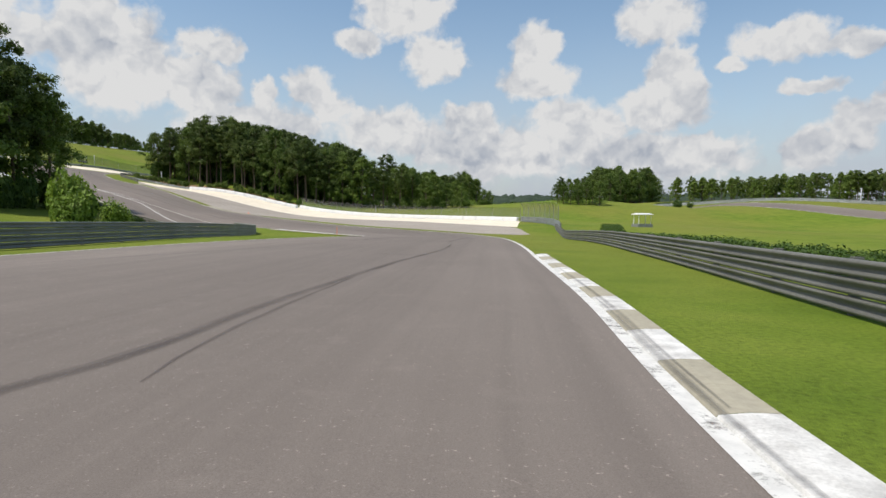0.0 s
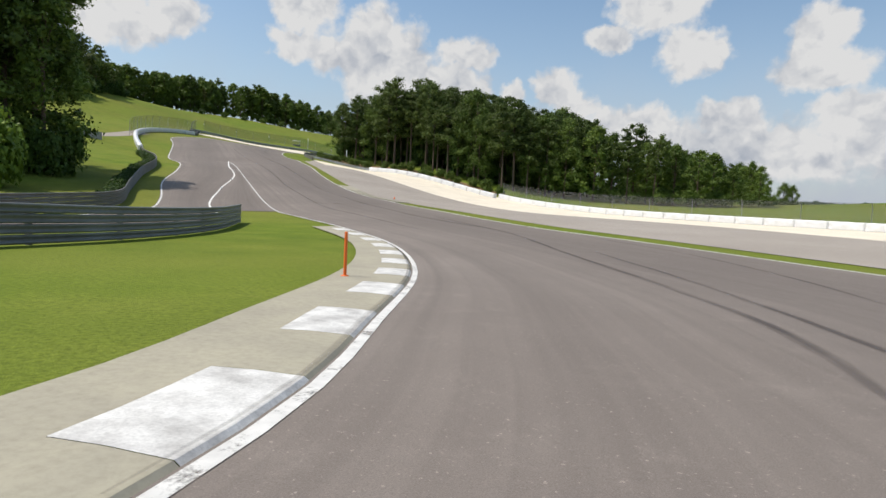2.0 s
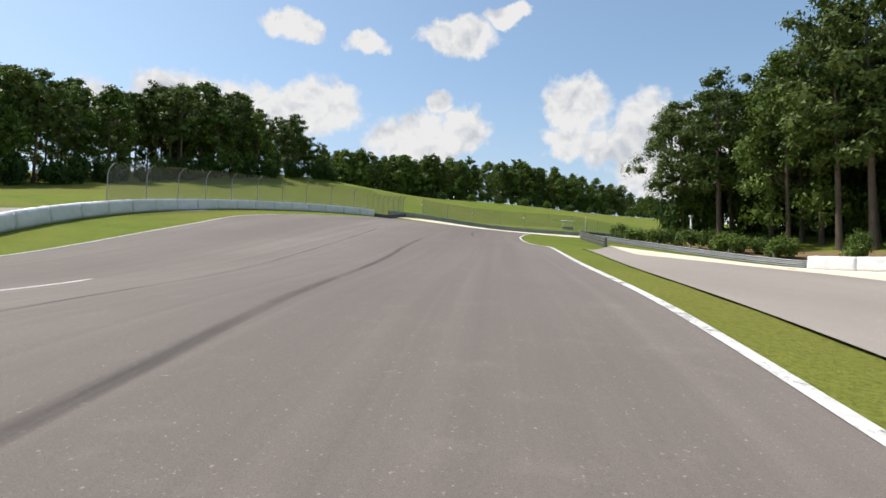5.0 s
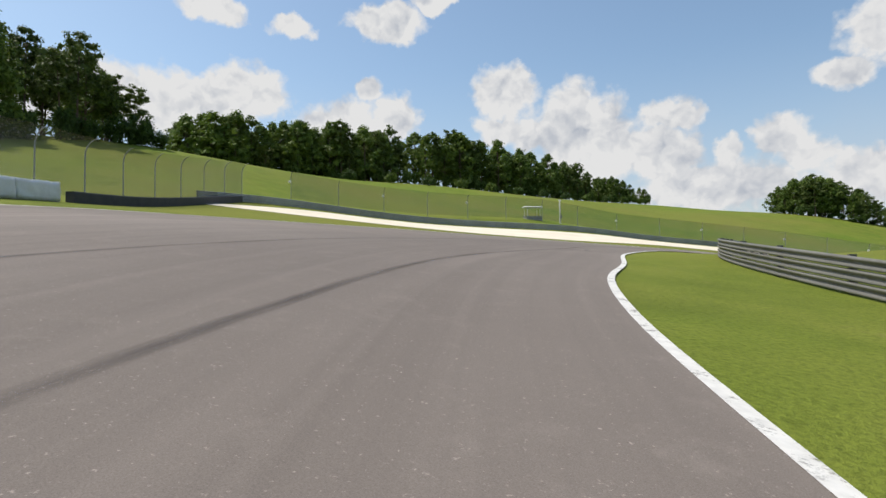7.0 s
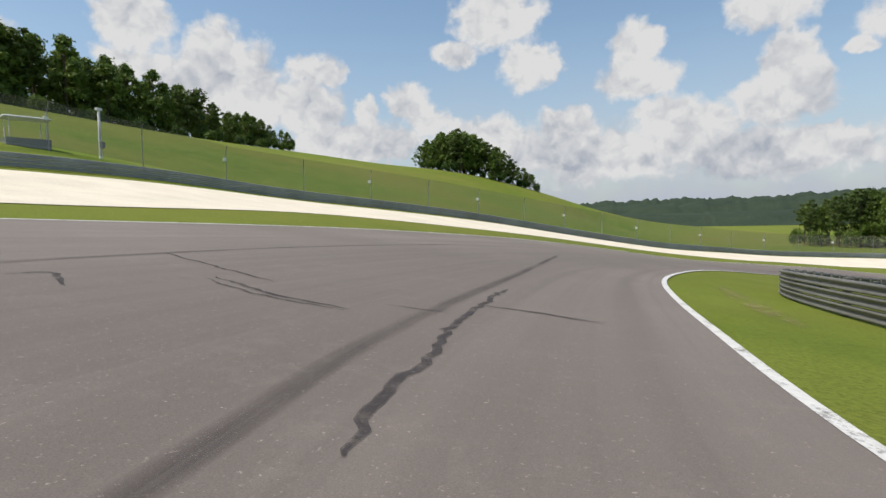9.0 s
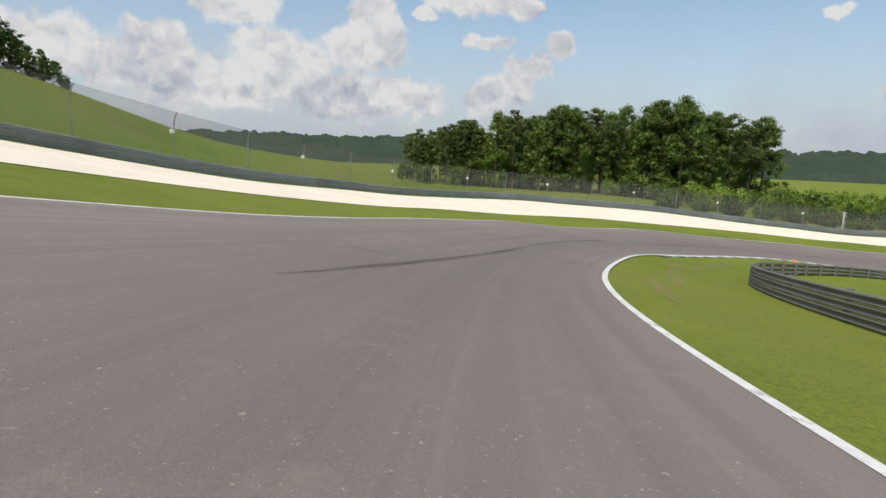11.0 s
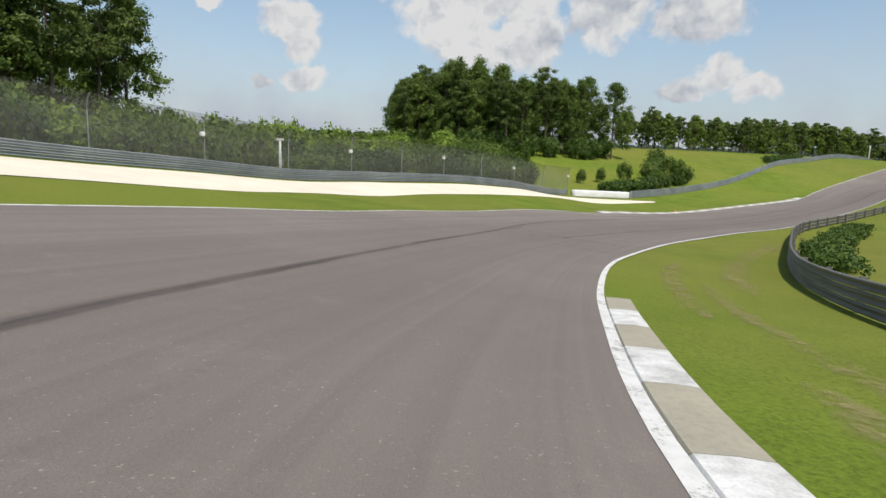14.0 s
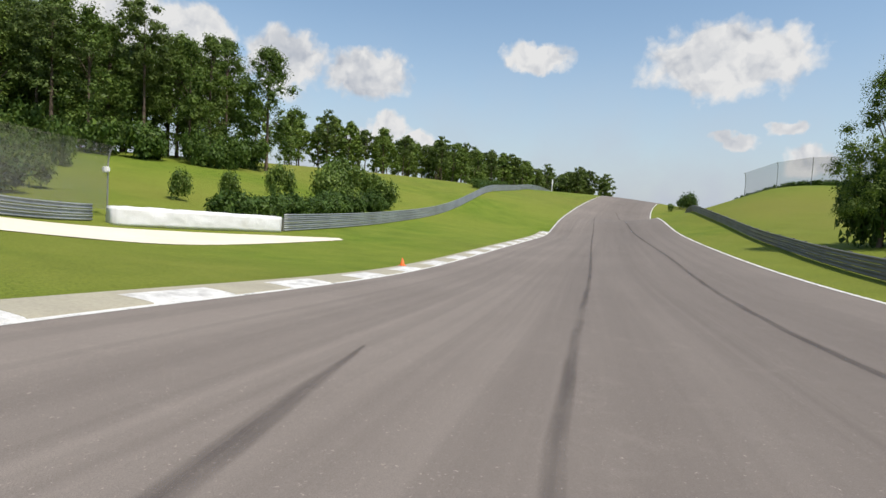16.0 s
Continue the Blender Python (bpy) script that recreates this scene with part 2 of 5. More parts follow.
def make_asphalt(name, dark, light, lane=True):
    """Worn asphalt: fine stones, pale chips, patches, and along a lane the darkened, streaked racing line."""
    s = Stuff(name, 0.86, 0.25)
    grain, patch = s.noise(95, 3, 0.8), s.noise(0.12, 5, 0.6)
    c = s.mix(s.ramp(patch, (0.3, (0, 0, 0)), (0.7, (1, 1, 1))), dark, light)
    if lane:
        v = s.uv()
        across = s.axis(v, 1)
        line = s.ramp(across, (0.0, (0, 0, 0)), (0.22, (0.1, 0.1, 0.1)), (0.48, (0.75, 0.75, 0.75)), (0.7, (1, 1, 1)), (0.88, (0.6, 0.6, 0.6)), (1.0, (0.25, 0.25, 0.25)))
        c = s.mix(s.math("MULTIPLY", line, 0.62), c, tuple(q * 0.74 for q in dark))
        for fine, much in ((9, 0.4), (34, 0.42)):
            streak = s.noise(1.0, 4, 0.6, s.stretch((0.016, fine, 1), v))
            c = s.mix(s.math("MULTIPLY", s.ramp(streak, (0.45, (0, 0, 0)), (0.68, (1, 1, 1))), much), c, tuple(q * 0.72 for q in dark))
            pale = s.noise(1.0, 4, 0.6, s.stretch((0.02, fine * 1.3, 3), v))
            c = s.mix(s.math("MULTIPLY", s.ramp(pale, (0.55, (0, 0, 0)), (0.75, (1, 1, 1))), much * 0.5), c, tuple(q * 1.12 for q in light))
    c = s.mix(s.ramp(s.noise(1.3, 6, 0.75), (0.55, (0, 0, 0)), (0.8, (0.3, 0.3, 0.3))), c, tuple(q * 1.3 for q in light))
    c = s.mix(0.8, c, s.ramp(grain, (0.2, (0.55, 0.55, 0.55)), (0.5, (1, 1, 1)), (0.78, (1.4, 1.4, 1.4))), "MULTIPLY")
    chips = s.ramp(s.noise(24, 3, 0.6), (0.64, (0, 0, 0)), (0.74, (0.6, 0.6, 0.6)))
    c = s.mix(chips, c, tuple(q * 1.9 for q in light))
    s.bump(grain, 0.005, 0.5)
    return s.color(c)


def make_plain(name, col, rough=0.8, spec=0.3, metal=0.0, vary=0.25, scale=1.5, dirt=(0.2, 0.18, 0.15), dirty=0.3, bump=0.004):
    """Paint, concrete, plastic or metal with stains at two scales."""
    s = Stuff(name, rough, spec, metal)
    n1, n2 = s.noise(scale, 5, 0.6), s.noise(scale * 14, 4, 0.7)
    c = s.mix(s.math("MULTIPLY", s.ramp(n1, (0.35, (0, 0, 0)), (0.75, (1, 1, 1))), dirty), col, dirt)
    c = s.mix(vary, c, s.ramp(n2, (0.25, (0.45, 0.45, 0.45)), (0.55, (1, 1, 1)), (0.8, (1.25, 1.25, 1.25))), "MULTIPLY")
    if bump:
        s.bump(n2, bump, 0.5)
    return s.color(c)


def make_leaf(name, dark, mid, light):
    s = Stuff(name, 0.55, 0.25)
    k = s.math("MULTIPLY_ADD", s.random(), 0.35, s.math("MULTIPLY", s.island(), 0.65))
    c = s.ramp(k, (0.05, dark), (0.5, mid), (0.95, light))
    m = s.color(c)
    t = s.n.new("ShaderNodeBsdfTranslucent")
    s.l.new(c, t.inputs["Color"])
    mixer = s.n.new("ShaderNodeMixShader")
    mixer.inputs[0].default_value = 0.25
    s.l.new(s.b.outputs[0], mixer.inputs[1])
    s.l.new(t.outputs[0], mixer.inputs[2])
    s.l.new(mixer.outputs[0], s.n["Material Output"].inputs[0])
    return m


def make_mesh():
    """Chain-link wire, too fine to be seen as single wires."""
    s = Stuff("chain_link", 0.6, 0.3)
    s.b.inputs["Alpha"].default_value = 0.33
    return s.color(s.ramp(s.noise(3), (0.3, (0.15, 0.145, 0.135)), (0.7, (0.26, 0.25, 0.24))))


def make_sand():
    s = Stuff("sand", 0.95, 0.1)
    n = s.noise(7, 5, 0.7)
    c = s.mix(s.ramp(s.noise(0.3, 4), (0.35, (0, 0, 0)), (0.7, (1, 1, 1))), (0.80, 0.72, 0.58), (0.70, 0.63, 0.50))
    c = s.mix(0.4, c, s.ramp(n, (0.3, (0.7, 0.7, 0.7)), (0.6, (1.05, 1.05, 1.05))), "MULTIPLY")
    s.bump(n, 0.05, 0.6)
    return s.color(c)


def make_rubber():
    """Worn tyre rubber: thin and patchy, fading to its edges."""
    s = Stuff("rubber_mark", 0.75, 0.3)
    v = s.uv()
    across = s.axis(v, 1)
    soft = s.math("MULTIPLY", s.math("MULTIPLY", across, s.math("SUBTRACT", 1.0, across)), 4.0)
    streak = s.ramp(s.noise(1.0, 4, 0.6, s.stretch((0.25, 5, 1), v)), (0.3, (0.45, 0.45, 0.45)), (0.65, (1, 1, 1)))
    worn = s.ramp(s.noise(0.22, 5, 0.65), (0.3, (0.25, 0.25, 0.25)), (0.62, (1, 1, 1)))
    s.set(s.b.inputs["Alpha"], s.math("MULTIPLY", s.math("MULTIPLY", soft, streak), s.math("MULTIPLY", worn, 0.55)))
    return s.color((0.06, 0.05, 0.05))


def make_patchy(name, col, scale, lo, hi, most):
    """Thin paint or sealer, flaked away in spots."""
    s = Stuff(name, 0.7, 0.3)
    flake = s.math("MULTIPLY_ADD", s.noise(scale * 9, 5, 0.75), 0.45, s.math("MULTIPLY", s.noise(scale, 5, 0.65), 0.55))
    s.set(s.b.inputs["Alpha"], s.math("MULTIPLY", s.ramp(flake, (lo, (0, 0, 0)), (hi, (1, 1, 1))), most))
    return s.color(s.mix(s.ramp(s.noise(scale * 3, 4), (0.4, (0, 0, 0)), (0.75, (0.5, 0.5, 0.5))), col, tuple(q * 0.6 for q in col)))


def make_worn_turf():
    """Dry, thin grass with earth showing, ragged towards its edges."""
    s = Stuff("worn_turf", 0.95, 0.1)
    v = s.uv()
    across = s.axis(v, 1)
    soft = s.math("MULTIPLY", s.math("MULTIPLY", across, s.math("SUBTRACT", 1.0, across)), 4.0)
    rag = s.ramp(s.noise(2.2, 6, 0.7), (0.42, (0, 0, 0)), (0.62, (1, 1, 1)))
    s.set(s.b.inputs["Alpha"], s.math("MULTIPLY", soft, s.math("MULTIPLY", rag, 0.55)))
    return s.color(s.ramp(s.noise(9, 4, 0.7), (0.3, (0.24, 0.19, 0.08)), (0.7, (0.42, 0.35, 0.19))))


GRASS = make_grass()
WORN = make_worn_turf()
ASPHALT = make_asphalt("asphalt", (0.186, 0.158, 0.137), (0.238, 0.205, 0.178))
PAD_ASPHALT = make_asphalt("runoff_asphalt", (0.30, 0.265, 0.225), (0.36, 0.32, 0.275), False)
PAINT = make_plain("white_road_paint", (0.80, 0.79, 0.75), 0.7, 0.3, vary=0.35, scale=0.8, dirt=(0.42, 0.4, 0.36), dirty=0.45)
KERB_PAINT = make_plain("kerb_paint", (0.78, 0.77, 0.73), 0.7, 0.3, vary=0.45, scale=2.6, dirt=(0.24, 0.225, 0.21), dirty=0.75)
TAN = make_plain("tan_kerb_concrete", (0.40, 0.37, 0.28), 0.85, 0.2, vary=0.3, scale=0.9, dirt=(0.25, 0.23, 0.19), dirty=0.5)
RUBBER = make_rubber()
TAR = make_patchy("crack_sealer", (0.05, 0.043, 0.045), 3.0, 0.33, 0.52, 0.6)
LINE_PAINT = make_patchy("worn_line_paint", (0.74, 0.73, 0.69), 2.2, 0.33, 0.47, 0.93)
SAND = make_sand()
STEEL = make_plain("galvanised_steel", (0.36, 0.38, 0.39), 0.5, 0.5, 0.35, vary=0.35, scale=0.35, dirt=(0.15, 0.16, 0.17), dirty=0.65, bump=0.002)
# Stained galvanised steel, darkened to carry the shade on the pit wall rail.
SHADED_STEEL = make_plain("shaded_galvanised_steel", (0.22, 0.23, 0.22), 0.55, 0.4, 0.3, vary=0.35, scale=0.4, dirt=(0.1, 0.1, 0.09), dirty=0.6, bump=0.002)
OLD_STEEL = make_plain("weathered_steel", (0.19, 0.185, 0.165), 0.6, 0.4, 0.2, vary=0.35, scale=0.5, dirt=(0.07, 0.065, 0.055), dirty=0.5, bump=0.002)
WHITE_CLOTH = make_plain("white_vinyl_cover", (0.78, 0.79, 0.80), 0.5, 0.4, vary=0.2, scale=1.2, dirt=(0.5, 0.49, 0.46), dirty=0.4, bump=0.01)
DARK_WALL = make_plain("dark_tyre_wall", (0.05, 0.05, 0.052), 0.75, 0.3, vary=0.3, scale=2, dirt=(0.1, 0.095, 0.085), dirty=0.5)
POST = make_plain("grey_pipe", (0.33, 0.34, 0.33), 0.5, 0.5, 0.5, vary=0.2, scale=2, dirt=(0.2, 0.18, 0.15), dirty=0.4, bump=0.0)
WHITE = make_plain("white_plastic", (0.8, 0.8, 0.78), 0.5, 0.4, vary=0.15, scale=2, dirt=(0.55, 0.53, 0.5), dirty=0.3, bump=0.0)
ORANGE = make_plain("orange_plastic", (0.85, 0.16, 0.02), 0.5, 0.4, vary=0.15, scale=4, dirt=(0.5, 0.12, 0.04), dirty=0.3, bump=0.0)
BARK = make_plain("bark", (0.16, 0.12, 0.09), 0.95, 0.1, vary=0.6, scale=1.2, dirt=(0.07, 0.055, 0.045), dirty=0.6, bump=0.03)
PINE_LEAF = make_leaf("pine_needles", (0.04, 0.066, 0.016), (0.085, 0.125, 0.028), (0.15, 0.2, 0.045))
BROAD_LEAF = make_leaf("broad_leaves", (0.05, 0.085, 0.015), (0.105, 0.165, 0.028), (0.185, 0.25, 0.045))
LIME_LEAF = make_leaf("bright_leaves", (0.1, 0.16, 0.02), (0.18, 0.27, 0.035), (0.28, 0.38, 0.06))
SHRUB_LEAF = make_leaf("shrub_leaves", (0.03, 0.058, 0.01), (0.06, 0.11, 0.018), (0.11, 0.17, 0.026))
LINK = make_mesh()
EARTH = make_plain("bare_earth", (0.26, 0.17, 0.10), 0.95, 0.1, vary=0.5, scale=0.6, dirt=(0.13, 0.14, 0.05), dirty=0.6, bump=0.03)
FOREST = make_plain("distant_woods", (0.05, 0.07, 0.045), 0.95, 0.05, vary=0.7, scale=0.02, dirt=(0.03, 0.046, 0.034), dirty=0.8, bump=0.0)


# ---- ground ----
def swell(r):
    return r * r * np.log(np.maximum(r, 1e-6))


KNOTS = np.array([(x, y, z - CAM_UP) for _, x, y, z, *_ in PATH[:-2]] + [(-15.6, 324.4, -1.42), (-0.9, 318.1, -2.21)] + RELIEF + RELIEF_FAR)
_n = len(KNOTS)
_a = swell(np.linalg.norm(KNOTS[:, None, :2] - KNOTS[None, :, :2], axis=-1) / 100) + 0.003 * np.eye(_n)
_b = np.c_[np.ones(_n), KNOTS[:, :2] / 100]
SHEET = np.linalg.solve(np.block([[_a, _b], [_b.T, np.zeros((3, 3))]]), np.r_[KNOTS[:, 2], 0, 0, 0])


def height(xy):
    """Ground height at an array of places."""
    xy = np.asarray(xy, float).reshape(-1, 2)
    near = np.clip(xy, (-340, -90), (300, 500))
    r = np.linalg.norm(near[:, None] - KNOTS[None, :, :2], axis=-1) / 100
    z = swell(r) @ SHEET[:_n] + SHEET[_n] + near / 100 @ SHEET[_n + 1:]
    z = z + 3.2 * np.exp(-((near[:, 0] + 104) ** 2 + (near[:, 1] - 236) ** 2) / 190)
    far = np.linalg.norm(xy - near, axis=1)
    return z * np.exp(-far / 400) - 6 * (1 - np.exp(-far / 300))


def steps(lo, hi, d, out):
    core = list(np.arange(lo, hi + d / 2, d))
    grow = [d * 1.35 ** k for k in range(1, 40)]
    ext = [e for e in np.cumsum(grow) if e < out]
    return np.array([lo - e for e in reversed(ext)] + core + [hi + e for e in ext])


def sheet(name, xs, ys):
    gx, gy = np.meshgrid(xs, ys)
    xy = np.stack([gx.ravel(), gy.ravel()], 1)
    z = np.concatenate([height(c) for c in np.array_split(xy, 40)])
    w = len(xs)
    i = (np.arange(len(ys) - 1)[:, None] * w + np.arange(w - 1)).ravel()
    me = bpy.data.meshes.new(name)
    me.from_pydata(np.c_[xy, z].tolist(), [], np.stack([i, i + 1, i + w + 1, i + w], 1).tolist())
    me.shade_smooth()
    return me


ground = tagged(new("ground", sheet("ground", steps(-330, 290, 2.5, 4000), steps(-80, 490, 2.5, 4000))), "mown green grass over rolling hills", "ground", kind="structure")
ground.data.materials.append(GRASS)


def curve(points, step=1.0, soft=2):
    """A smooth line through control places, sampled evenly."""
    p = np.array(points, float)
    h = np.maximum(np.linalg.norm(np.diff(p, axis=0), axis=1), 1e-6)[:, None]
    d = np.diff(p, axis=0) / h
    m = np.vstack([d[:1], (d[:-1] * h[1:] + d[1:] * h[:-1]) / (h[:-1] + h[1:]), d[-1:]])
    out = []
    for k in range(len(p) - 1):
        for u in np.linspace(0, 1, max(20, int(h[k, 0])), endpoint=False):
            out.append((2 * u ** 3 - 3 * u * u + 1) * p[k] + (u ** 3 - 2 * u * u + u) * h[k] * m[k] + (3 * u * u - 2 * u ** 3) * p[k + 1] + (u ** 3 - u * u) * h[k] * m[k + 1])
    out.append(p[-1])
    out = np.array(out)
    s = np.r_[0, np.cumsum(np.linalg.norm(np.diff(out, axis=0), axis=1))]
    q = np.linspace(0, s[-1], max(2, int(s[-1] / step) + 1))
    return np.stack([np.interp(q, s, out[:, k]) for k in range(2)], 1)


def shift(line, d):
    """The line moved d metres to its right."""
    t = np.gradient(line, axis=0)
    t /= np.linalg.norm(t, axis=1)[:, None]
    return line + d * np.stack([t[:, 1], -t[:, 0]], 1)


def band(left, right, lift=0.04, across=8):
    """A surface between two lines, draped on the ground, with metres along and share across as its UV."""
    j, rows = 0, []
    for p in left:
        w = right[j:j + 40]
        j += int(np.argmin(((w - p) ** 2).sum(1)))
        rows.append([p + (right[j] - p) * k / across for k in range(across + 1)])
    g = np.array(rows)
    z = height(g.reshape(-1, 2)) + lift
    w = across + 1
    along = np.r_[0, np.cumsum(np.linalg.norm(np.diff(left, axis=0), axis=1))]
    uv = np.stack([np.repeat(along, w), np.tile(np.arange(w) / across, len(left))], 1)
    i = (np.arange(len(g) - 1)[:, None] * w + np.arange(across)).ravel()
    return np.c_[g.reshape(-1, 2), z], np.stack([i, i + w, i + w + 1, i + 1], 1), uv


def mesh(name, verts, faces, material, uv=None, smooth=True):
    me = bpy.data.meshes.new(name)
    me.from_pydata(np.asarray(verts, float).tolist(), [], [list(map(int, f)) for f in faces])
    if uv is not None:
        layer = me.uv_layers.new(name="UVMap")
        loops = np.zeros(len(me.loops), int)
        me.loops.foreach_get("vertex_index", loops)
        layer.data.foreach_set("uv", np.asarray(uv, float)[loops].ravel())
    if smooth:
        me.shade_smooth()
    me.materials.append(material)
    return me


def surface(name, material, pieces, label, category, kind="structure", parent=None):
    verts, faces, uvs, k = [], [], [], 0
    for v, f, u in pieces:
        verts.append(v), faces.append(f + k), uvs.append(u)
        k += len(v)
    ob = new(name, mesh(name, np.vstack(verts), np.vstack(faces), material, np.vstack(uvs)))
    if parent:
        ob.parent = parent
        return ob
    return tagged(ob, label, category, kind=kind)


def part(name, me, parent, label="", m=None):
    ob = new(name, me)
    ob.parent = parent
    if m is not None:
        ob.matrix_basis = m
    if label:
        ob["label"] = label
    return ob


def thing(name, label, category, group="", m=None, kind=""):
    ob = new(name)
    ob.empty_display_size = 0.2
    if m is not None:
        ob.matrix_basis = m
    return tagged(ob, label, category, group, kind)


def sweep(line, profile, lift=0.0, closed=True):
    """A profile of (to the right, up) carried along a line on the ground."""
    t = np.gradient(line, axis=0)
    t /= np.linalg.norm(t, axis=1)[:, None]
    r = np.stack([t[:, 1], -t[:, 0]], 1)
    z = height(line) + lift
    p = np.array(profile, float)
    k = len(p)
    v = np.zeros((len(line), k, 3))
    v[:, :, :2] = line[:, None] + r[:, None] * p[None, :, :1]
    v[:, :, 2] = z[:, None] + p[None, :, 1]
    faces = []
    n = k if closed else k - 1
    for i in range(len(line) - 1):
        for q in range(n):
            a, b = i * k + q, i * k + (q + 1) % k
            faces.append((a, b, b + k, a + k))
    if closed:
        faces += [tuple(range(k))[::-1], tuple((len(line) - 1) * k + q for q in range(k))]
    return v.reshape(-1, 3), faces


ROWS = np.array(PATH)


def side(t, lat):
    """The place lat metres to the right of the car's line at t."""
    x, y, yaw = (float(np.interp(t, ROWS[:, 0], ROWS[:, k])) for k in (1, 2, 4))
    return (x + lat * math.cos(radians(yaw)), y + lat * math.sin(radians(yaw)))


def sides(*rows):
    return [side(t, d) for t, d in rows]


# ---- the track ----
RIGHT = curve([(0.3, -60), (1.4, -10), (1.88, 3.5), (2.65, 10), (3.25, 17), (3.6, 21.5), (3.95, 25.5), (4.75, 38), (5.1, 45), (5.8, 60), (5.2, 71), (2.8, 81), (-2.5, 89.5), (-9, 97.5), (-17, 104.5), (-27, 113.5),
               (-36.5, 123), (-44, 130.5), (-52, 137), (-60.5, 143.8), (-76, 159), (-96.6, 180), (-106.1, 189), (-110.3, 193.4), (-114.7, 198.8), (-118.2, 203.5), (-121.0, 208.2), (-123.1, 213.1), (-127.3, 221.9), (-128.8, 226.4), (-129.8, 230), (-131.35, 236),
               (-132, 241), (-132.5, 248.4), (-132.1, 254), (-131.7, 258), (-130.8, 264.2), (-127.6, 276), (-120.6, 292), (-110.8, 306.3), (-102.9, 313.5), (-97.1, 317.8), (-88.5, 322.3), (-79.3, 326.1), (-71.9, 328.1), (-67, 329),
               (-60.2, 329.6), (-53.7, 329.9), (-48.7, 329.5), (-42.8, 328.8), (-33.2, 326.7), (-29.3, 325.2), (-23.5, 322.5), (-16.2, 318.1), (-7.9, 312.6), (-2, 308), (12.4, 297.6), (36, 279.3), (51.5, 267.3), (82, 242.5), (101, 223.5), (120, 199), (135, 176)])
LEFT = curve([(-16, -60), (-15.4, -10), (-14.3, 28), (-11.3, 41.5), (-9.5, 47.8), (-8.4, 52.7), (-8.2, 56), (-8.3, 60), (-8.8, 63.8), (-9.5, 67.9), (-10.7, 71.2), (-12.5, 75.9), (-14.5, 80), (-19.6, 87.8), (-26, 94.4), (-34.3, 101.3),
              (-46, 111), (-62, 126), (-79, 142), (-92, 154), (-118, 178), (-136, 195), (-146.5, 208), (-151.5, 222), (-152.4, 239), (-148.5, 258), (-143.5, 275), (-134, 295), (-118, 314),
              (-107.5, 323.5), (-91, 333.5), (-76, 339.5), (-62, 341.8), (-48, 342.3), (-35, 340.6), (-20, 336.5), (-5, 329.7), (6, 322.5), (14.5, 316), (25, 308), (62, 277.5), (74, 267.7), (95, 249), (115, 227.5), (134, 205), (150, 181)])
PIT_LEFT = curve([(-37, 78), (-42.5, 91), (-47.5, 98.6), (-53, 104.2), (-64, 114), (-75, 126), (-86, 136.5), (-98, 145), (-119.5, 165), (-130, 174), (-139, 191), (-146.5, 208)])
PIT_RIGHT = curve([(-30.5, 80), (-36.3, 93), (-43, 101.3), (-48, 105.5), (-57, 116), (-68, 130), (-80, 141.5), (-92, 154), (-118, 178), (-136, 195), (-146.5, 208)])


def patch(a, b, i0=0.0, i1=1.0, across=6, lift=0.04):
    """A surface between two lines, matched by their share of length."""
    n = 160
    f = lambda l: np.stack([np.interp(np.linspace(i0, i1, n), np.linspace(0, 1, len(l)), l[:, k]) for k in range(2)], 1)
    p, q = f(a), f(b)
    g = p[:, None] + (q - p)[:, None] * (np.arange(across + 1) / across)[None, :, None]
    w = across + 1
    i = (np.arange(n - 1)[:, None] * w + np.arange(across)).ravel()
    along = np.r_[0, np.cumsum(np.linalg.norm(np.diff(p, axis=0), axis=1))]
    uv = np.stack([np.repeat(along, w), np.tile(np.arange(w) / across, n)], 1)
    return np.c_[g.reshape(-1, 2), height(g.reshape(-1, 2)) + lift], np.stack([i, i + w, i + w + 1, i + 1], 1), uv


surface("road", ASPHALT, [band(LEFT, RIGHT)], "worn grey asphalt race track with darkened racing line", "road")
surface("pit_exit_road", ASPHALT, [patch(PIT_LEFT, PIT_RIGHT, lift=0.036)], "grey asphalt pit exit lane joining the track", "road")


def cut(line, a, b):
    """The stretch of a line between its places nearest to a and b."""
    i, j = (int(np.argmin(((line - np.array(p)) ** 2).sum(1))) for p in (a, b))
    return line[min(i, j):max(i, j) + 1]


def stripe(line, width, lift=0.047):
    return band(shift(line, -width / 2), shift(line, width / 2), lift, 1)


surface("merge_apron", ASPHALT, [patch(cut(PIT_RIGHT, (-45.5, 103.6), (-92, 154)), cut(LEFT, (-42, 107.5), (-92, 154)), lift=0.038)], "grey asphalt wedge between pit exit and track", "road")
surface("service_road", PAD_ASPHALT, [patch(curve([(-121.5, 146), (-125.1, 155), (-134, 171)]), curve([(-124.6, 146.2), (-129.5, 156), (-140, 171)]), lift=0.025)], "grey asphalt service road behind the barriers", "road")
surface("edge_lines", LINE_PAINT, [stripe(shift(RIGHT, -0.08), 0.17), stripe(shift(cut(LEFT, (-16, -60), (-92, 154)), 0.1), 0.13),
                              stripe(shift(cut(LEFT, (-147, 209), (166, 190)), 0.1), 0.15), stripe(shift(PIT_LEFT, 0.14), 0.15)], "faded white painted edge lines on asphalt", "road marking")
surface("pit_exit_line", PAINT, [stripe(cut(PIT_RIGHT, (-37.5, 95), (-92, 154)), 0.18, 0.05)], "white painted pit exit blend line", "road marking")

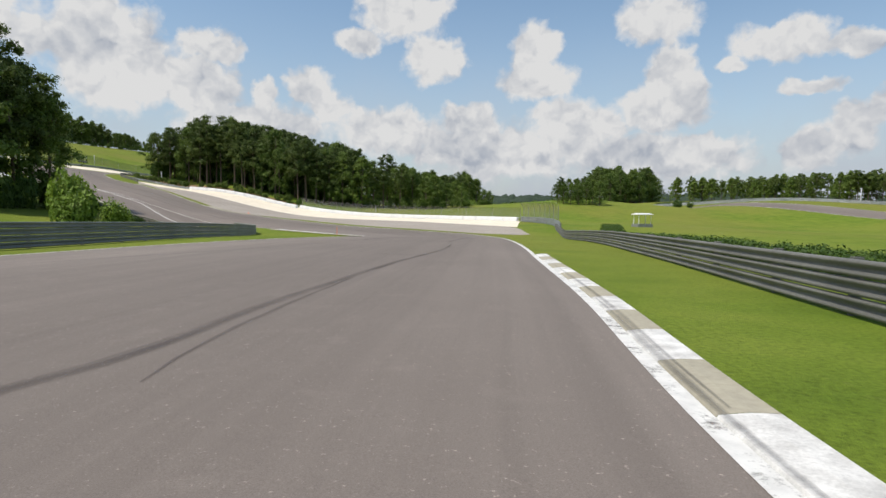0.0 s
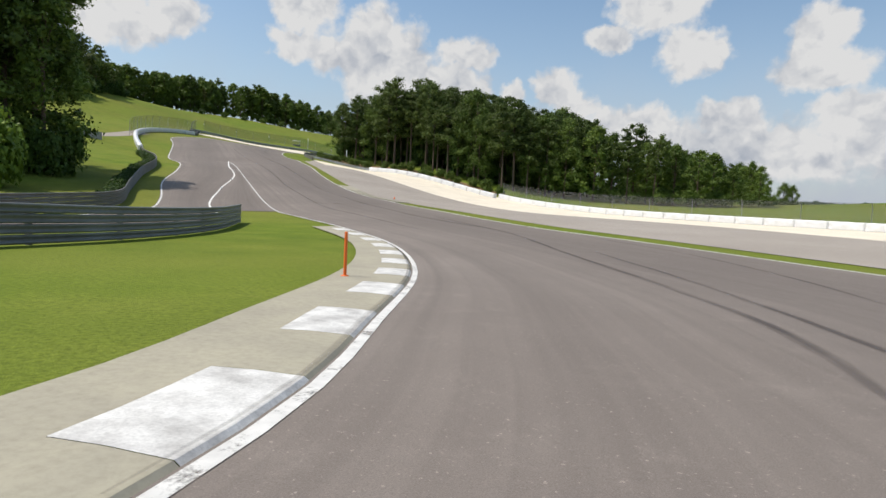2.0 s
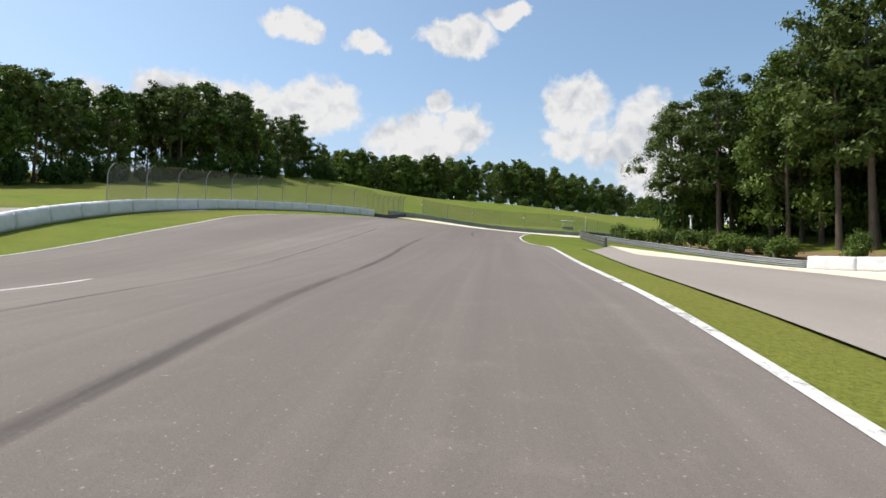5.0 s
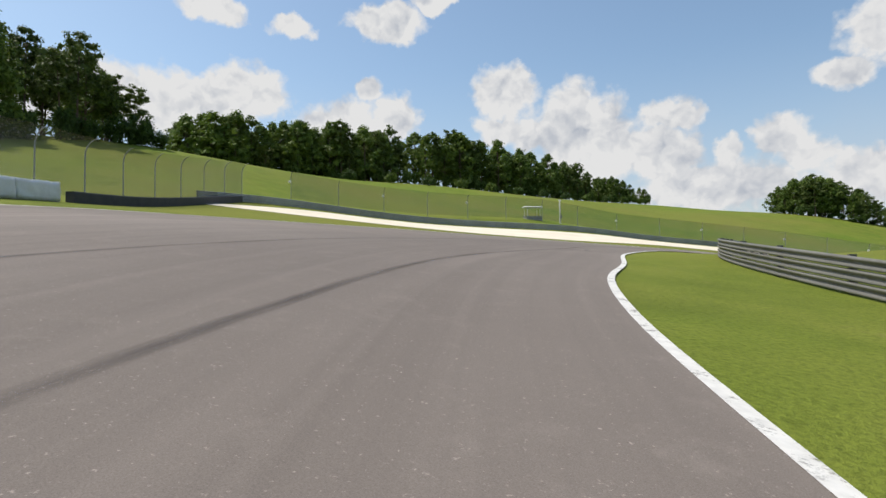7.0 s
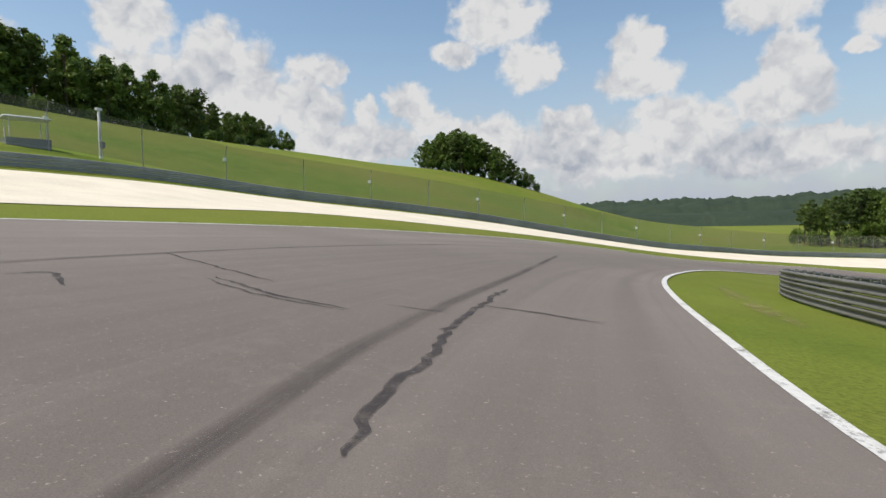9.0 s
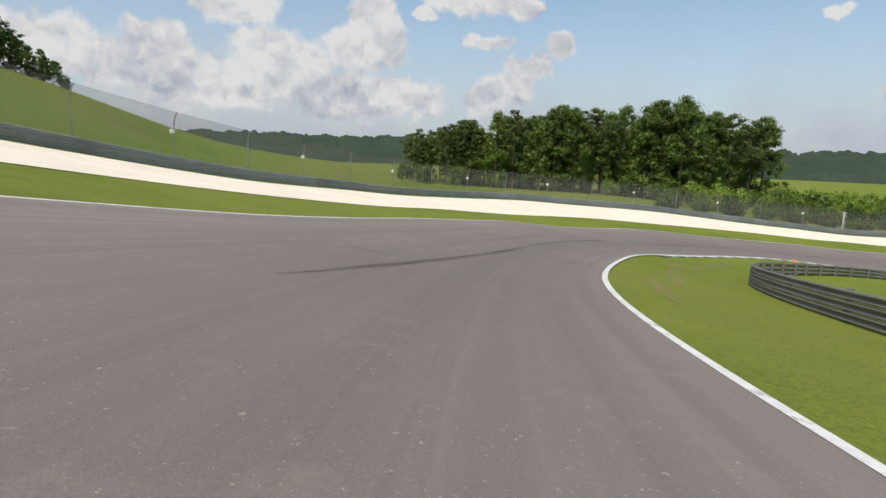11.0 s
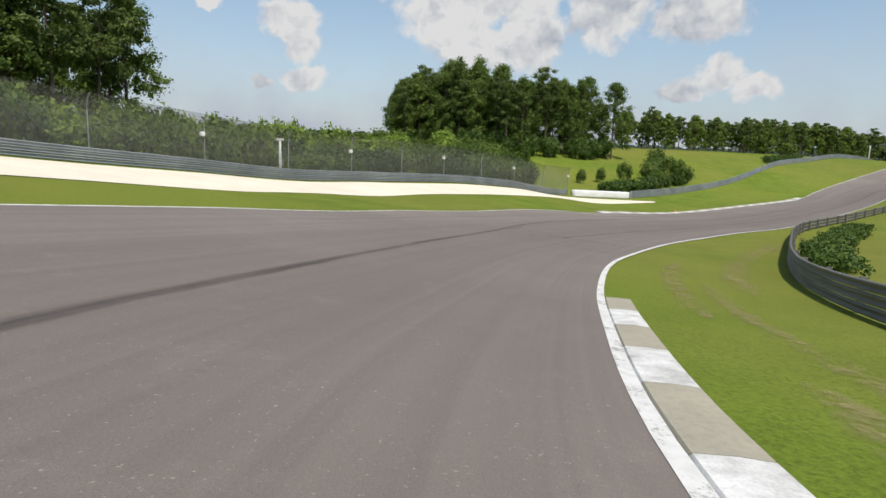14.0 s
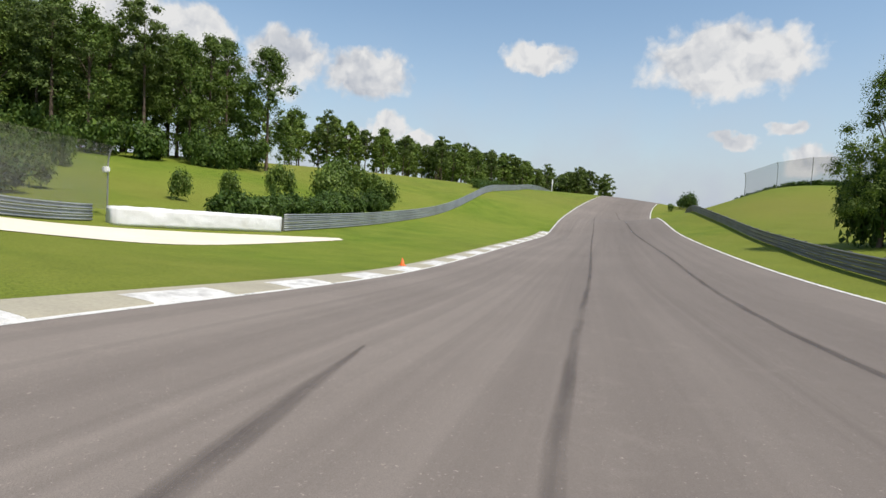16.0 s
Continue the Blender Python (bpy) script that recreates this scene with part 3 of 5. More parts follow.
# Run-off beyond the first turn: asphalt pad, gravel trap.
strip_edge = shift(cut(RIGHT, (4.6, 72), (-36.5, 123)), 2.3)
pad_in = np.vstack([[(10.2, 76)], strip_edge[4:], cut(RIGHT, (-40, 127), (-60.5, 143.5)) + (1.6, 1.4), curve([(-60, 146.2), (-63.4, 149.2), (-67.6, 153), (-74.2, 159), (-86, 171.5), (-99, 187)])])
pad_in = curve(pad_in[::6])
pad_out = curve([(12, 78), (11.5, 102), (-4, 123), (-20, 139), (-36, 152), (-54, 163.5), (-74, 177), (-101, 197), (-106, 202)])
surface("runoff_pad", PAD_ASPHALT, [patch(pad_in, pad_out, lift=0.03)], "pale weathered asphalt run-off area", "road")
WALL_RIGHT = curve([(18.5, 141), (-4, 157.5), (-26, 173.5), (-46.5, 188.3)])
WALL_BANK = curve([(-46.8, 186.6), (-62, 192), (-76, 197.2), (-88, 202.2)])
trap_out = np.vstack([shift(WALL_RIGHT, 1.2), shift(WALL_BANK, 1.2), curve([(-95, 203), (-104, 203.5)])])
surface("gravel_trap", SAND, [patch(curve([(13, 100), (11.5, 102), (-4, 123), (-20, 139), (-36, 152), (-54, 163.5), (-74, 177), (-101, 197), (-106, 202)]), curve(trap_out[::8]), lift=0.033)], "pale sand gravel trap beside the track", "gravel trap")
# Long trap round the outside of the carousel, below the fence.
FENCE_OUT = curve([(-186.5, 240), (-186, 249), (-181.9, 266), (-177, 281), (-169.6, 297.3), (-157.8, 306.8), (-140, 324), (-119, 343), (-96, 360), (-68.4, 369.2), (-55, 366.8), (-35, 361), (-12, 351), (11, 340), (30, 328.5), (38, 323.4)])
fence_low = cut(FENCE_OUT, (-130, 333), (25, 331.5))
trap_a = curve(sides((8.55, -38), (8.7, -33), (9.0, -25.5), (9.6, -20), (10.25, -18.5), (10.8, -18), (11.5, -16)) + [(-111, 328), (-98, 338.5), (-81, 346), (-62, 349.5), (-45, 348.5), (-30, 346.5), (-8, 339), (8, 331.5), (19, 325.5), (29, 318.5), (38.5, 309.3)])
trap_b = curve(np.vstack([sides((8.5, -39.5), (8.75, -40), (9.0, -40.5), (9.5, -38), (10.0, -33), (10.8, -31)), shift(fence_low, 2.8)[::14], [(32.5, 323.2), (37, 315.5), (39.6, 309.4)]]))
surface("gravel_trap", SAND, [patch(trap_a, trap_b, lift=0.033)], "long pale sand gravel trap round the bend", "gravel trap")
# Ribbed concrete drain strip beside the uphill straight.
rib_line = cut(RIGHT, (-40, 126.5), (-58, 142))
rib = thing("ribbed_strip", "ribbed grey concrete strip along the asphalt edge", "kerb", kind="structure")
surface("bed", TAN, [band(shift(rib_line, 0.05), shift(rib_line, 2.6), 0.05, 4)], "", "", parent=rib)


# ---- kerbs ----
def wander(points, step=0.5, jag=0.0, seed=0):
    rng = np.random.default_rng(seed)
    l = curve(points, step)
    if jag:
        l = l + np.cumsum(rng.normal(0, jag, l.shape), 0) * 0.35 + rng.normal(0, jag, l.shape) * 0.5
    return l


def tapered(line, width, lift):
    w = width * np.minimum(1, np.minimum(np.arange(len(line)), np.arange(len(line))[::-1]) / 6 + 0.25)
    t = np.gradient(line, axis=0)
    t /= np.linalg.norm(t, axis=1)[:, None]
    r = np.stack([t[:, 1], -t[:, 0]], 1) * w[:, None] / 2
    g = np.stack([line - r, line + r], 1).reshape(-1, 2)
    i = np.arange(len(line) - 1) * 2
    return np.c_[g, height(g) + lift], np.stack([i, i + 2, i + 3, i + 1], 1), np.stack([np.repeat(np.arange(len(line)) * 0.8, 2), np.tile([0.0, 1.0], len(line))], 1)


def kerb(name, line, width, length, label, gap=0.0, rise=0.04, apron=0.0, outward=1, first=0):
    """Painted concrete blocks in turn white and tan along a line; outward 1 is the line's right."""
    root = thing(name, label, "kerb", kind="structure")
    n = max(1, int(round(np.linalg.norm(np.diff(line, axis=0), axis=1).sum() / length)))
    cuts = np.linspace(0, len(line) - 1, n + 1)
    f = lambda l, u: np.array([np.interp(u, np.arange(len(l)), l[:, k]) for k in range(2)]).T
    inner, outer = shift(line, outward * gap), shift(line, outward * (gap + width))
    for k in range(n):
        us = np.linspace(cuts[k] + 0.004, cuts[k + 1] - 0.004, 4)
        a, b = f(inner, us), f(outer, us)
        m = a + (b - a) * 0.55
        rows = [np.c_[a, height(a) + 0.02], np.c_[a + (b - a) * 0.06, height(a) + 0.06], np.c_[m, height(m) + 0.06 + rise * 0.7], np.c_[b, height(b) + 0.05 + rise], np.c_[b, height(b) - 0.1]]
        v = np.concatenate(rows)
        fc = [(r * 4 + c, r * 4 + c + 1, r * 4 + c + 5, r * 4 + c + 4) for r in range(4) for c in range(3)]
        part("kerb_block", mesh("kerb_block", v, fc, (KERB_PAINT, TAN)[(k + first) % 2], smooth=False), root)
    if apron:
        e = shift(line, outward * (gap + width - 0.02))
        o = shift(line, outward * (gap + width + apron))
        v, fc, u = band(e, o, 0.07, 3)
        part("apron", mesh("apron", v, fc, TAN, u), root, "tan concrete apron")
    return root


kerb("exit_kerb", cut(RIGHT, (1.4, -12), (3.75, 23.3)), 0.45, 1.6, "low white and tan concrete kerb, scuffed with rubber", first=1)
kerb("apex_kerb", cut(LEFT, (-8.7, 63.0), (-27, 96)), 0.85, 1.72, "white and tan kerb with wide tan concrete apron", outward=-1, apron=0.85, rise=0.03)
kerb("inner_kerb", cut(RIGHT, (-92.7, 320.3), (-45, 329.2)), 0.56, 1.87, "scuffed white and tan kerb on the inside of the bend", first=1)
kerb("outer_kerb", cut(LEFT, (7, 321.8), (63, 276.5)), 0.8, 2.3, "white and tan painted kerb at the foot of the hill", outward=-1, apron=0.35, rise=0.03)
scuffs = [(cut(RIGHT, (2.0, 4.5), (3.3, 18)), 0.14, 0.12), (cut(RIGHT, (1.8, 2), (2.6, 10)), 0.05, 0.16), (cut(RIGHT, (-88, 322.6), (-60, 329.6)), 0.03, 0.1), (cut(LEFT, (-9.2, 66.5), (-19, 87)), -0.07, 0.12)]
surface("kerb_scuffs", RUBBER, [tapered(shift(l, d), w, 0.088) for l, d, w in scuffs], "black tyre rubber scuffed onto the kerbs", "road marking")
rib_n = 90
rib_in, rib_out = shift(rib_line, 0.3), shift(rib_line, 2.3)
at = lambda l, u: np.array([np.interp(u * (len(l) - 1), np.arange(len(l)), l[:, k]) for k in range(2)])
for k in range(rib_n):
    u = k / rib_n * 0.8
    a, b = at(rib_in, u), at(rib_out, min(1, u + 0.05))
    d = (b - a) / np.linalg.norm(b - a)
    nrm = np.array([-d[1], d[0]]) * 0.07
    q = np.array([a - nrm, a + nrm, b + nrm, b - nrm])
    z = height(q)[:, None]
    v = np.vstack([np.c_[q, z + 0.03], np.c_[q, z + 0.1]])
    part("rib", mesh("rib", v, [(4, 5, 6, 7), (0, 1, 5, 4), (1, 2, 6, 5), (2, 3, 7, 6), (3, 0, 4, 7)], TAN, smooth=False), rib)


# ---- rubber and sealed cracks ----
SKIDS_RUN = [
    (0.3, [(-3.4, 1), (-3.3, 4.2), (-3.0, 5.2), (-2.7, 8.4), (-2.2, 12.3), (-1.4, 17.9), (0.2, 26.3), (0.5, 31)]),
    (0.14, [(-2.4, 4.5), (-2.5, 6.7), (-2.4, 8.7), (-2.0, 13)]),
    (0.2, [(-12.1, 15), (-10.4, 19.8), (-7.8, 26.4), (-5.1, 36.3), (-3.4, 48)]),
    (0.28, [(0.3, 33), (0.6, 36), (1.1, 39.4), (1.5, 43), (2.1, 48.3), (2.4, 55.7), (1.9, 63.9), (-0.8, 84)]),
    (0.12, [(2.3, 50.6), (3.6, 56), (5.2, 62.4)]),
    (0.14, [(1.5, 39.5), (2.0, 42.6), (2.8, 47), (4.5, 54.9)]),
    (0.16, [(2.3, 37.5), (2.5, 38.7), (3.0, 41.7), (3.5, 44.8)]),
    (0.22, [(-5.1, 36), (-4.7, 38.1), (-4.4, 39.8), (-3.7, 42.5), (-2.6, 47.9), (-2.6, 56)]),
    (0.25, [(-3.1, 50), (-2.8, 56.3), (-2.8, 59.9), (-3.5, 68.1), (-6.6, 80.8), (-10.5, 90)]),
    (0.3, [(-5.1, 69), (-5.5, 73.8), (-7, 78.5), (-11.6, 88.8), (-17, 98.6), (-26, 108)]),
    (0.2, [(-2.5, 76), (-4, 84.6), (-7.3, 92.6), (-13, 100)]),
    (0.26, [(-22, 97), (-25, 99.6), (-27.6, 102.1), (-35, 108.5), (-44.5, 116.7), (-56.8, 127.9), (-65.4, 136.2), (-74.8, 144.8), (-114.3, 179.1)]),
    (0.34, [(-19, 101), (-22.2, 103.5), (-28, 108), (-37.5, 117.3), (-45.5, 124.2), (-49.8, 128), (-53.1, 130.9), (-60.7, 137.9), (-74.2, 149.9), (-102.8, 175.3)]),
]
SKIDS_BEND = [
    (0.3, [(-106, 183), (-112, 188.4), (-118.8, 196.3), (-120.6, 198.9), (-124.7, 205.6), (-128.3, 213.8), (-131.5, 223.1), (-135.3, 233.2), (-136.2, 239), (-136.7, 248.7), (-135.8, 258), (-134, 277)]),
    (0.25, [(-122, 192), (-125.6, 197.3), (-129.4, 203.6), (-134.4, 213.3), (-139.5, 226), (-142.3, 238), (-142.8, 246), (-142.3, 256), (-139, 272)]),
    (0.34, [(-121, 302), (-113.6, 309), (-103.4, 318), (-93.2, 324.9), (-87.3, 327.8), (-76, 331.5), (-67.8, 333.4), (-60.1, 334.6), (-52, 335.2), (-38.7, 334.4), (-26.6, 332), (-16.6, 329.3), (-9.6, 325.5), (7.4, 316.2)]),
    (0.2, [(-99, 326), (-91.6, 329.6), (-83.6, 333.6), (-75.9, 335.6), (-64.6, 337.6), (-55.6, 339.5)]),
    (0.26, [(-28, 329), (-25.5, 328.3), (-22.9, 326.9), (-18.5, 324.4), (-7.6, 317.2), (3.2, 310.3), (11.5, 303.9), (27.3, 291), (57.1, 268.6), (90.3, 243.9)]),
    (0.22, [(-6, 322), (2.7, 316.1), (6.6, 313.1), (20.1, 302.6), (42, 285.9), (80.5, 256.2)]),
]
surface("rubber_marks", RUBBER, [tapered(wander(p, 0.8, 0.02, i), w, 0.046 + 0.0006 * (i % 5)) for i, (w, p) in enumerate(SKIDS_RUN + SKIDS_BEND)], "dark tyre rubber streaks laid on asphalt", "road marking")
CRACKS = [[(-130.9, 221.2), (-130.1, 221.3), (-129.4, 221.9), (-128.7, 222.2), (-127.9, 222.5)], [(-129.4, 221.9), (-129.8, 222.3), (-130.1, 223.0), (-130.4, 223.4), (-130.8, 224.5)], [(-131.9, 220.9), (-131.2, 221)], [(-132.2, 222.2), (-131.1, 222.3), (-129.9, 222.3)],
          [(-138.7, 224.4), (-136.4, 224), (-133.7, 223.2), (-132.7, 223)], [(-132.6, 225), (-130.8, 224.5)], [(-135.9, 247), (-136, 248.4), (-135.9, 249.2), (-136, 251.7), (-135.9, 253.3), (-135.7, 256.1)], [(-137.1, 252.1), (-136.1, 252)], [(-135.8, 253.2), (-133.9, 252.9)], [(-140, 252.6), (-138.5, 251.7), (-137.4, 251.3)], [(-142.5, 254.9), (-139.1, 252.9)]]
CRACKS_LOW = [[(-79.4, 331.2), (-79.4, 330.4), (-79.9, 328.9)], [(-80.2, 329.4), (-80.1, 328.5)], [(-78.1, 330.8), (-78.6, 330.1)], [(-78.4, 329.8), (-78.2, 328.2), (-77.8, 326.7)], [(-78.5, 334.8), (-78.1, 334), (-77.8, 332.1)],
              [(-26.7, 329.4), (-26.1, 329.2), (-25.9, 328.3), (-26.3, 327.5), (-26.5, 326.3), (-26.9, 324.9)], [(-24.4, 331.1), (-25.4, 329.8), (-26, 329.1)], [(-25.6, 331.6), (-24, 331), (-22.8, 330.6)], [(-27.3, 330.6), (-26.4, 330.1)], [(-26.3, 327.6), (-27.2, 327.7)], [(-23.8, 325.8), (-24.5, 324.8)],
              [(-118.3, 307.2), (-117.1, 306.1)], [(-109, 310.8), (-107.8, 309.6)], [(-63.3, 333.6), (-62.9, 331.6), (-62, 329.4)], [(-92.2, 325.1), (-92.1, 324.3)], [(-44.1, 115.5), (-42.6, 116.2), (-40.9, 117.3)], [(-51.7, 129.8), (-51.2, 130.4)], [(-2.4, 22), (-1.3, 21.5), (-0.6, 21.3)]]
CRACKS_SEAMS = [[(-30.6, 328.7), (-30.7, 328.1), (-31.0, 327.6), (-31.2, 326.9), (-31.5, 326.3)], [(-133.7, 237.1), (-133.1, 236.8), (-132.3, 236.8), (-131.8, 236.7)], [(-135.8, 253.3), (-134.9, 253.1), (-134.0, 252.8)], [(-140.0, 252.4), (-138.3, 251.5), (-137.4, 251.3)], [(-141.8, 250.5), (-141.7, 251.0), (-140.8, 250.3)], [(-108.9, 311.2), (-107.9, 309.5)], [(-113.0, 311.9), (-112.6, 311.5)], [(-78.1, 327.6), (-78.0, 327.1), (-78.0, 326.7)], [(-27.4, 326.3), (-28.0, 325.5), (-28.3, 325.2)], [(-44.1, 115.4), (-42.7, 116.2), (-41.2, 116.9)], [(-41.2, 112.8), (-40.5, 113.0)]]
CRACKS_SEAMS += [[(-134.0, 239.0), (-133.8, 238.2), (-133.8, 237.6), (-133.6, 236.6), (-133.5, 235.9), (-133.4, 235.2), (-133.4, 234.8)], [(-133.5, 236.1), (-133.4, 235.7), (-133.5, 235.5)]]
CRACKS_ACROSS = [[(-135.6, 237.2), (-134.5, 237.0), (-133.7, 236.9), (-133.0, 236.7), (-132.3, 236.6), (-131.8, 236.6)], [(-138.8, 235.1), (-139.0, 236.0), (-139.1, 237.4), (-140.7, 238.3), (-140.9, 243.0)],
                 [(-65.5, 332.6), (-65.6, 331.9), (-65.3, 331.1), (-65.1, 330.3), (-64.7, 329.4)], [(-90.8, 330), (-90.7, 329.1), (-90.7, 328.5)]]
CRACKS += CRACKS_LOW + CRACKS_SEAMS + CRACKS_ACROSS
surface("sealed_cracks", TAR, [tapered(wander(p, 0.14, 0.045, 30 + i), (0.1, 0.075, 0.065)[i % 3], 0.05) for i, p in enumerate(CRACKS)], "black tar sealed cracks across the asphalt", "road marking")


inside = [shift(cut(RIGHT, a, b), d) for a, b, d in (((-108, 309), (-95, 319), 2.3), ((-100, 316), (-84, 324), 3.1), ((-112, 304), (-104, 312), 1.5), ((-88, 322), (-66, 329), 2.6), ((-72, 328), (-50, 330), 2.2),
                                                   ((-56, 330), (-38, 328), 3.0), ((-46, 329.5), (-30, 325.5), 2.0), ((-40, 328.5), (-14, 317), 4.2), ((-130, 230), (-132.5, 246), 2.2), ((-132, 256), (-130, 270), 1.8))]
for i, p in enumerate(inside):
    surface("worn_turf", WORN, [tapered(wander(p[::3], 0.5, 0.03, 60 + i), (0.9, 1.2, 0.7)[i % 3], 0.02 + 0.001 * i)], "dry worn streak in the grass inside the bend", "grass")


# ---- guard rails ----
BEAM = [(0, 0), (0.06, 0.02), (0.07, 0.07), (0.0, 0.11), (0.0, 0.17), (0.07, 0.21), (0.06, 0.26), (0, 0.28), (-0.02, 0.28), (-0.02, 0)]


def box_mesh(name, lo, hi, material):
    (a, b, c), (d, e, f) = lo, hi
    v = [(a, b, c), (d, b, c), (d, e, c), (a, e, c), (a, b, f), (d, b, f), (d, e, f), (a, e, f)]
    return mesh(name, v, [(3, 2, 1, 0), (4, 5, 6, 7), (0, 1, 5, 4), (1, 2, 6, 5), (2, 3, 7, 6), (3, 0, 4, 7)], material, smooth=False)


RAIL_POST = box_mesh("post", (-0.05, -0.08, -0.3), (0.05, 0.08, 0.95), OLD_STEEL)


def guard_rail(line, facing, label, material, beams=4, rise=0.04, spacing=3.8):
    """Stacked corrugated beams on posts; facing 1 turns them to the line's right."""
    root = thing("guard_rail", label, "guard rail", "guard rails along the track")
    for k in range(beams):
        prof = [(x * facing, z + rise + 0.3 * k) for x, z in BEAM]
        v, f = sweep(line, prof if facing < 0 else prof[::-1])
        part("beam", mesh("beam", v, f, material), root)
    total = np.linalg.norm(np.diff(line, axis=0), axis=1).sum()
    t = np.gradient(line, axis=0)
    for k in range(int(total / spacing) + 1):
        i = min(len(line) - 1, int(k * spacing / total * (len(line) - 1)))
        n = t[i] / np.linalg.norm(t[i])
        p = line[i] - np.array([n[1], -n[0]]) * facing * 0.12
        part("post", RAIL_POST, root, m=pose(p[0], p[1], float(height(line[i])[0]), 0, 0, math.degrees(math.atan2(n[1], n[0]))))
    return root


RAIL_NEAR = curve([(5.2, -40), (5.6, -5), (6.4, 8), (7.0, 12), (7.9, 18), (9.2, 28), (11.6, 45), (13, 60), (16, 78), (18.6, 95)])
RAIL_FAR = curve([(19.2, 94), (20.6, 110), (20.4, 126), (19, 139.5)])
RAIL_PIT_WALL = curve([(-21, -30), (-19.5, 10), (-18.8, 25), (-19.6, 45), (-21, 60), (-23.5, 72), (-25.5, 79), (-29, 87), (-33.8, 94)])
RAIL_PIT = curve([(-33, 76), (-44, 89.6), (-47.5, 95), (-59, 106), (-69.3, 115.8), (-79, 126), (-92, 136.5), (-104, 144.5), (-110.5, 149.2)])
RAIL_IN = curve([(-104.5, 199), (-113, 207), (-119.8, 216), (-124.9, 227.5), (-126.5, 236), (-127.6, 246), (-127.8, 256), (-127, 264.5), (-122.4, 275.3), (-114.5, 289), (-107.5, 300), (-98.8, 309.8), (-93.8, 312.9), (-85.2, 317), (-72, 321),
                (-58, 323), (-44.3, 322.8), (-36.6, 321.1), (-30, 318.7), (-23.5, 315.9)] + [(0, 304), (14.5, 292.4), (29, 279.5), (43, 267.5), (60, 254.8), (72, 244.5), (79, 237), (88, 226)])
RAIL_OUT = curve(np.vstack([sides((8.62, -43), (8.85, -43.5), (9.1, -43.5), (9.5, -40), (10.0, -35), (10.8, -33.2)), shift(fence_low, 1.6)[::14], [(34.8, 323.7)]]))
RAIL_HILL = curve([(40.8, 313), (50, 305.5), (62, 296.5), (78, 283.5), (96, 269), (114, 253), (134, 235), (150, 219), (170, 201)])
RAIL_BANK = curve([(-88, 202.6), (-97, 204.2), (-107, 206.8), (-113, 209.5)])
guard_rail(RAIL_NEAR, -1, "weathered steel guard rail beside mown grass", OLD_STEEL, 3)
guard_rail(RAIL_FAR, -1, "grey steel guard rail below a catch fence", STEEL)
# This rail's shaded face is put into its darker steel colour.
guard_rail(RAIL_PIT_WALL, 1, "corrugated steel guard rail ending in grass, its colour darkened for shade", SHADED_STEEL)
guard_rail(RAIL_PIT, 1, "dark steel guard rail beside the pit exit", OLD_STEEL)
guard_rail(RAIL_IN, -1, "weathered steel guard rail round the infield", OLD_STEEL, 3)
guard_rail(RAIL_OUT, 1, "long galvanised guard rail behind the gravel trap", STEEL, 3)
guard_rail(RAIL_HILL, 1, "light steel guard rail climbing the hill", STEEL)
guard_rail(RAIL_BANK, -1, "low grey guard rail on the bank", STEEL, 2)


# ---- soft barriers ----
def cover_mesh(length, deep, tall, seed):
    """A row of tyres wrapped in vinyl: a slack, creased box."""
    bm = bmesh.new()
    bmesh.ops.create_cube(bm, size=1)
    bmesh.ops.scale(bm, vec=(length, deep, tall), verts=bm.verts)
    bmesh.ops.translate(bm, vec=(0, 0, tall / 2), verts=bm.verts)
    bmesh.ops.bevel(bm, geom=bm.edges[:], offset=0.045, segments=2, affect="EDGES")
    long_edges = [e for e in bm.edges if abs(e.verts[0].co.x - e.verts[1].co.x) > length * 0.6]
    bmesh.ops.subdivide_edges(bm, edges=long_edges, cuts=int(length * 4), use_grid_fill=True)
    tall_edges = [e for e in bm.edges if abs(e.verts[0].co.z - e.verts[1].co.z) > tall * 0.5]
    bmesh.ops.subdivide_edges(bm, edges=tall_edges, cuts=5, use_grid_fill=True)
    for v in bm.verts:
        n = noise.noise_vector(v.co * 2.4 + Vector((seed * 7.1, 0, 0)))
        m = noise.noise_vector(v.co * 6 + Vector((0, seed * 3.3, 0)))
        if v.co.z > 0.05:
            fold = abs(noise.noise(Vector((v.co.x * 1.1 + v.co.z * 1.9, seed * 5.7, v.co.z * 0.6)))) ** 0.5
            v.co += Vector((n.x * 0.02, n.y * 0.06 + m.y * 0.025 + (0.5 - fold) * 0.09 * (1 if v.co.y > 0 else -1), n.z * 0.05 + m.z * 0.02))
    me = bpy.data.meshes.new("cover")
    bm.to_mesh(me)
    bm.free()
    me.materials.append(WHITE_CLOTH)
    me.shade_smooth()
    return me


def barrier_row(line, length, tall, deep, label, group):
    shapes = [cover_mesh(length - 0.03, deep, tall, k) for k in range(3)]
    total = np.linalg.norm(np.diff(line, axis=0), axis=1).sum()
    for k in range(int(total / length)):
        i = (k + 0.5) * length / total * (len(line) - 1)
        p = np.array([np.interp(i, np.arange(len(line)), line[:, c]) for c in range(2)])
        a, b = (np.array([np.interp(i + d, np.arange(len(line)), line[:, c]) for c in range(2)]) for d in (-1.5, 1.5))
        d = b - a
        za, zb, zc = height([a, b, p])
        slope = math.degrees(math.atan2(zb - za, np.linalg.norm(d)))
        root = new("tyre_barrier", shapes[k % 3])
        root.matrix_basis = Matrix.Translation((p[0], p[1], zc - 0.02)) @ pose(0, 0, 0, 0, 0, math.degrees(math.atan2(d[1], d[0]))) @ pose(0, 0, 0, 0, -slope, 0)
        tagged(root, label, "tyre barrier", group)


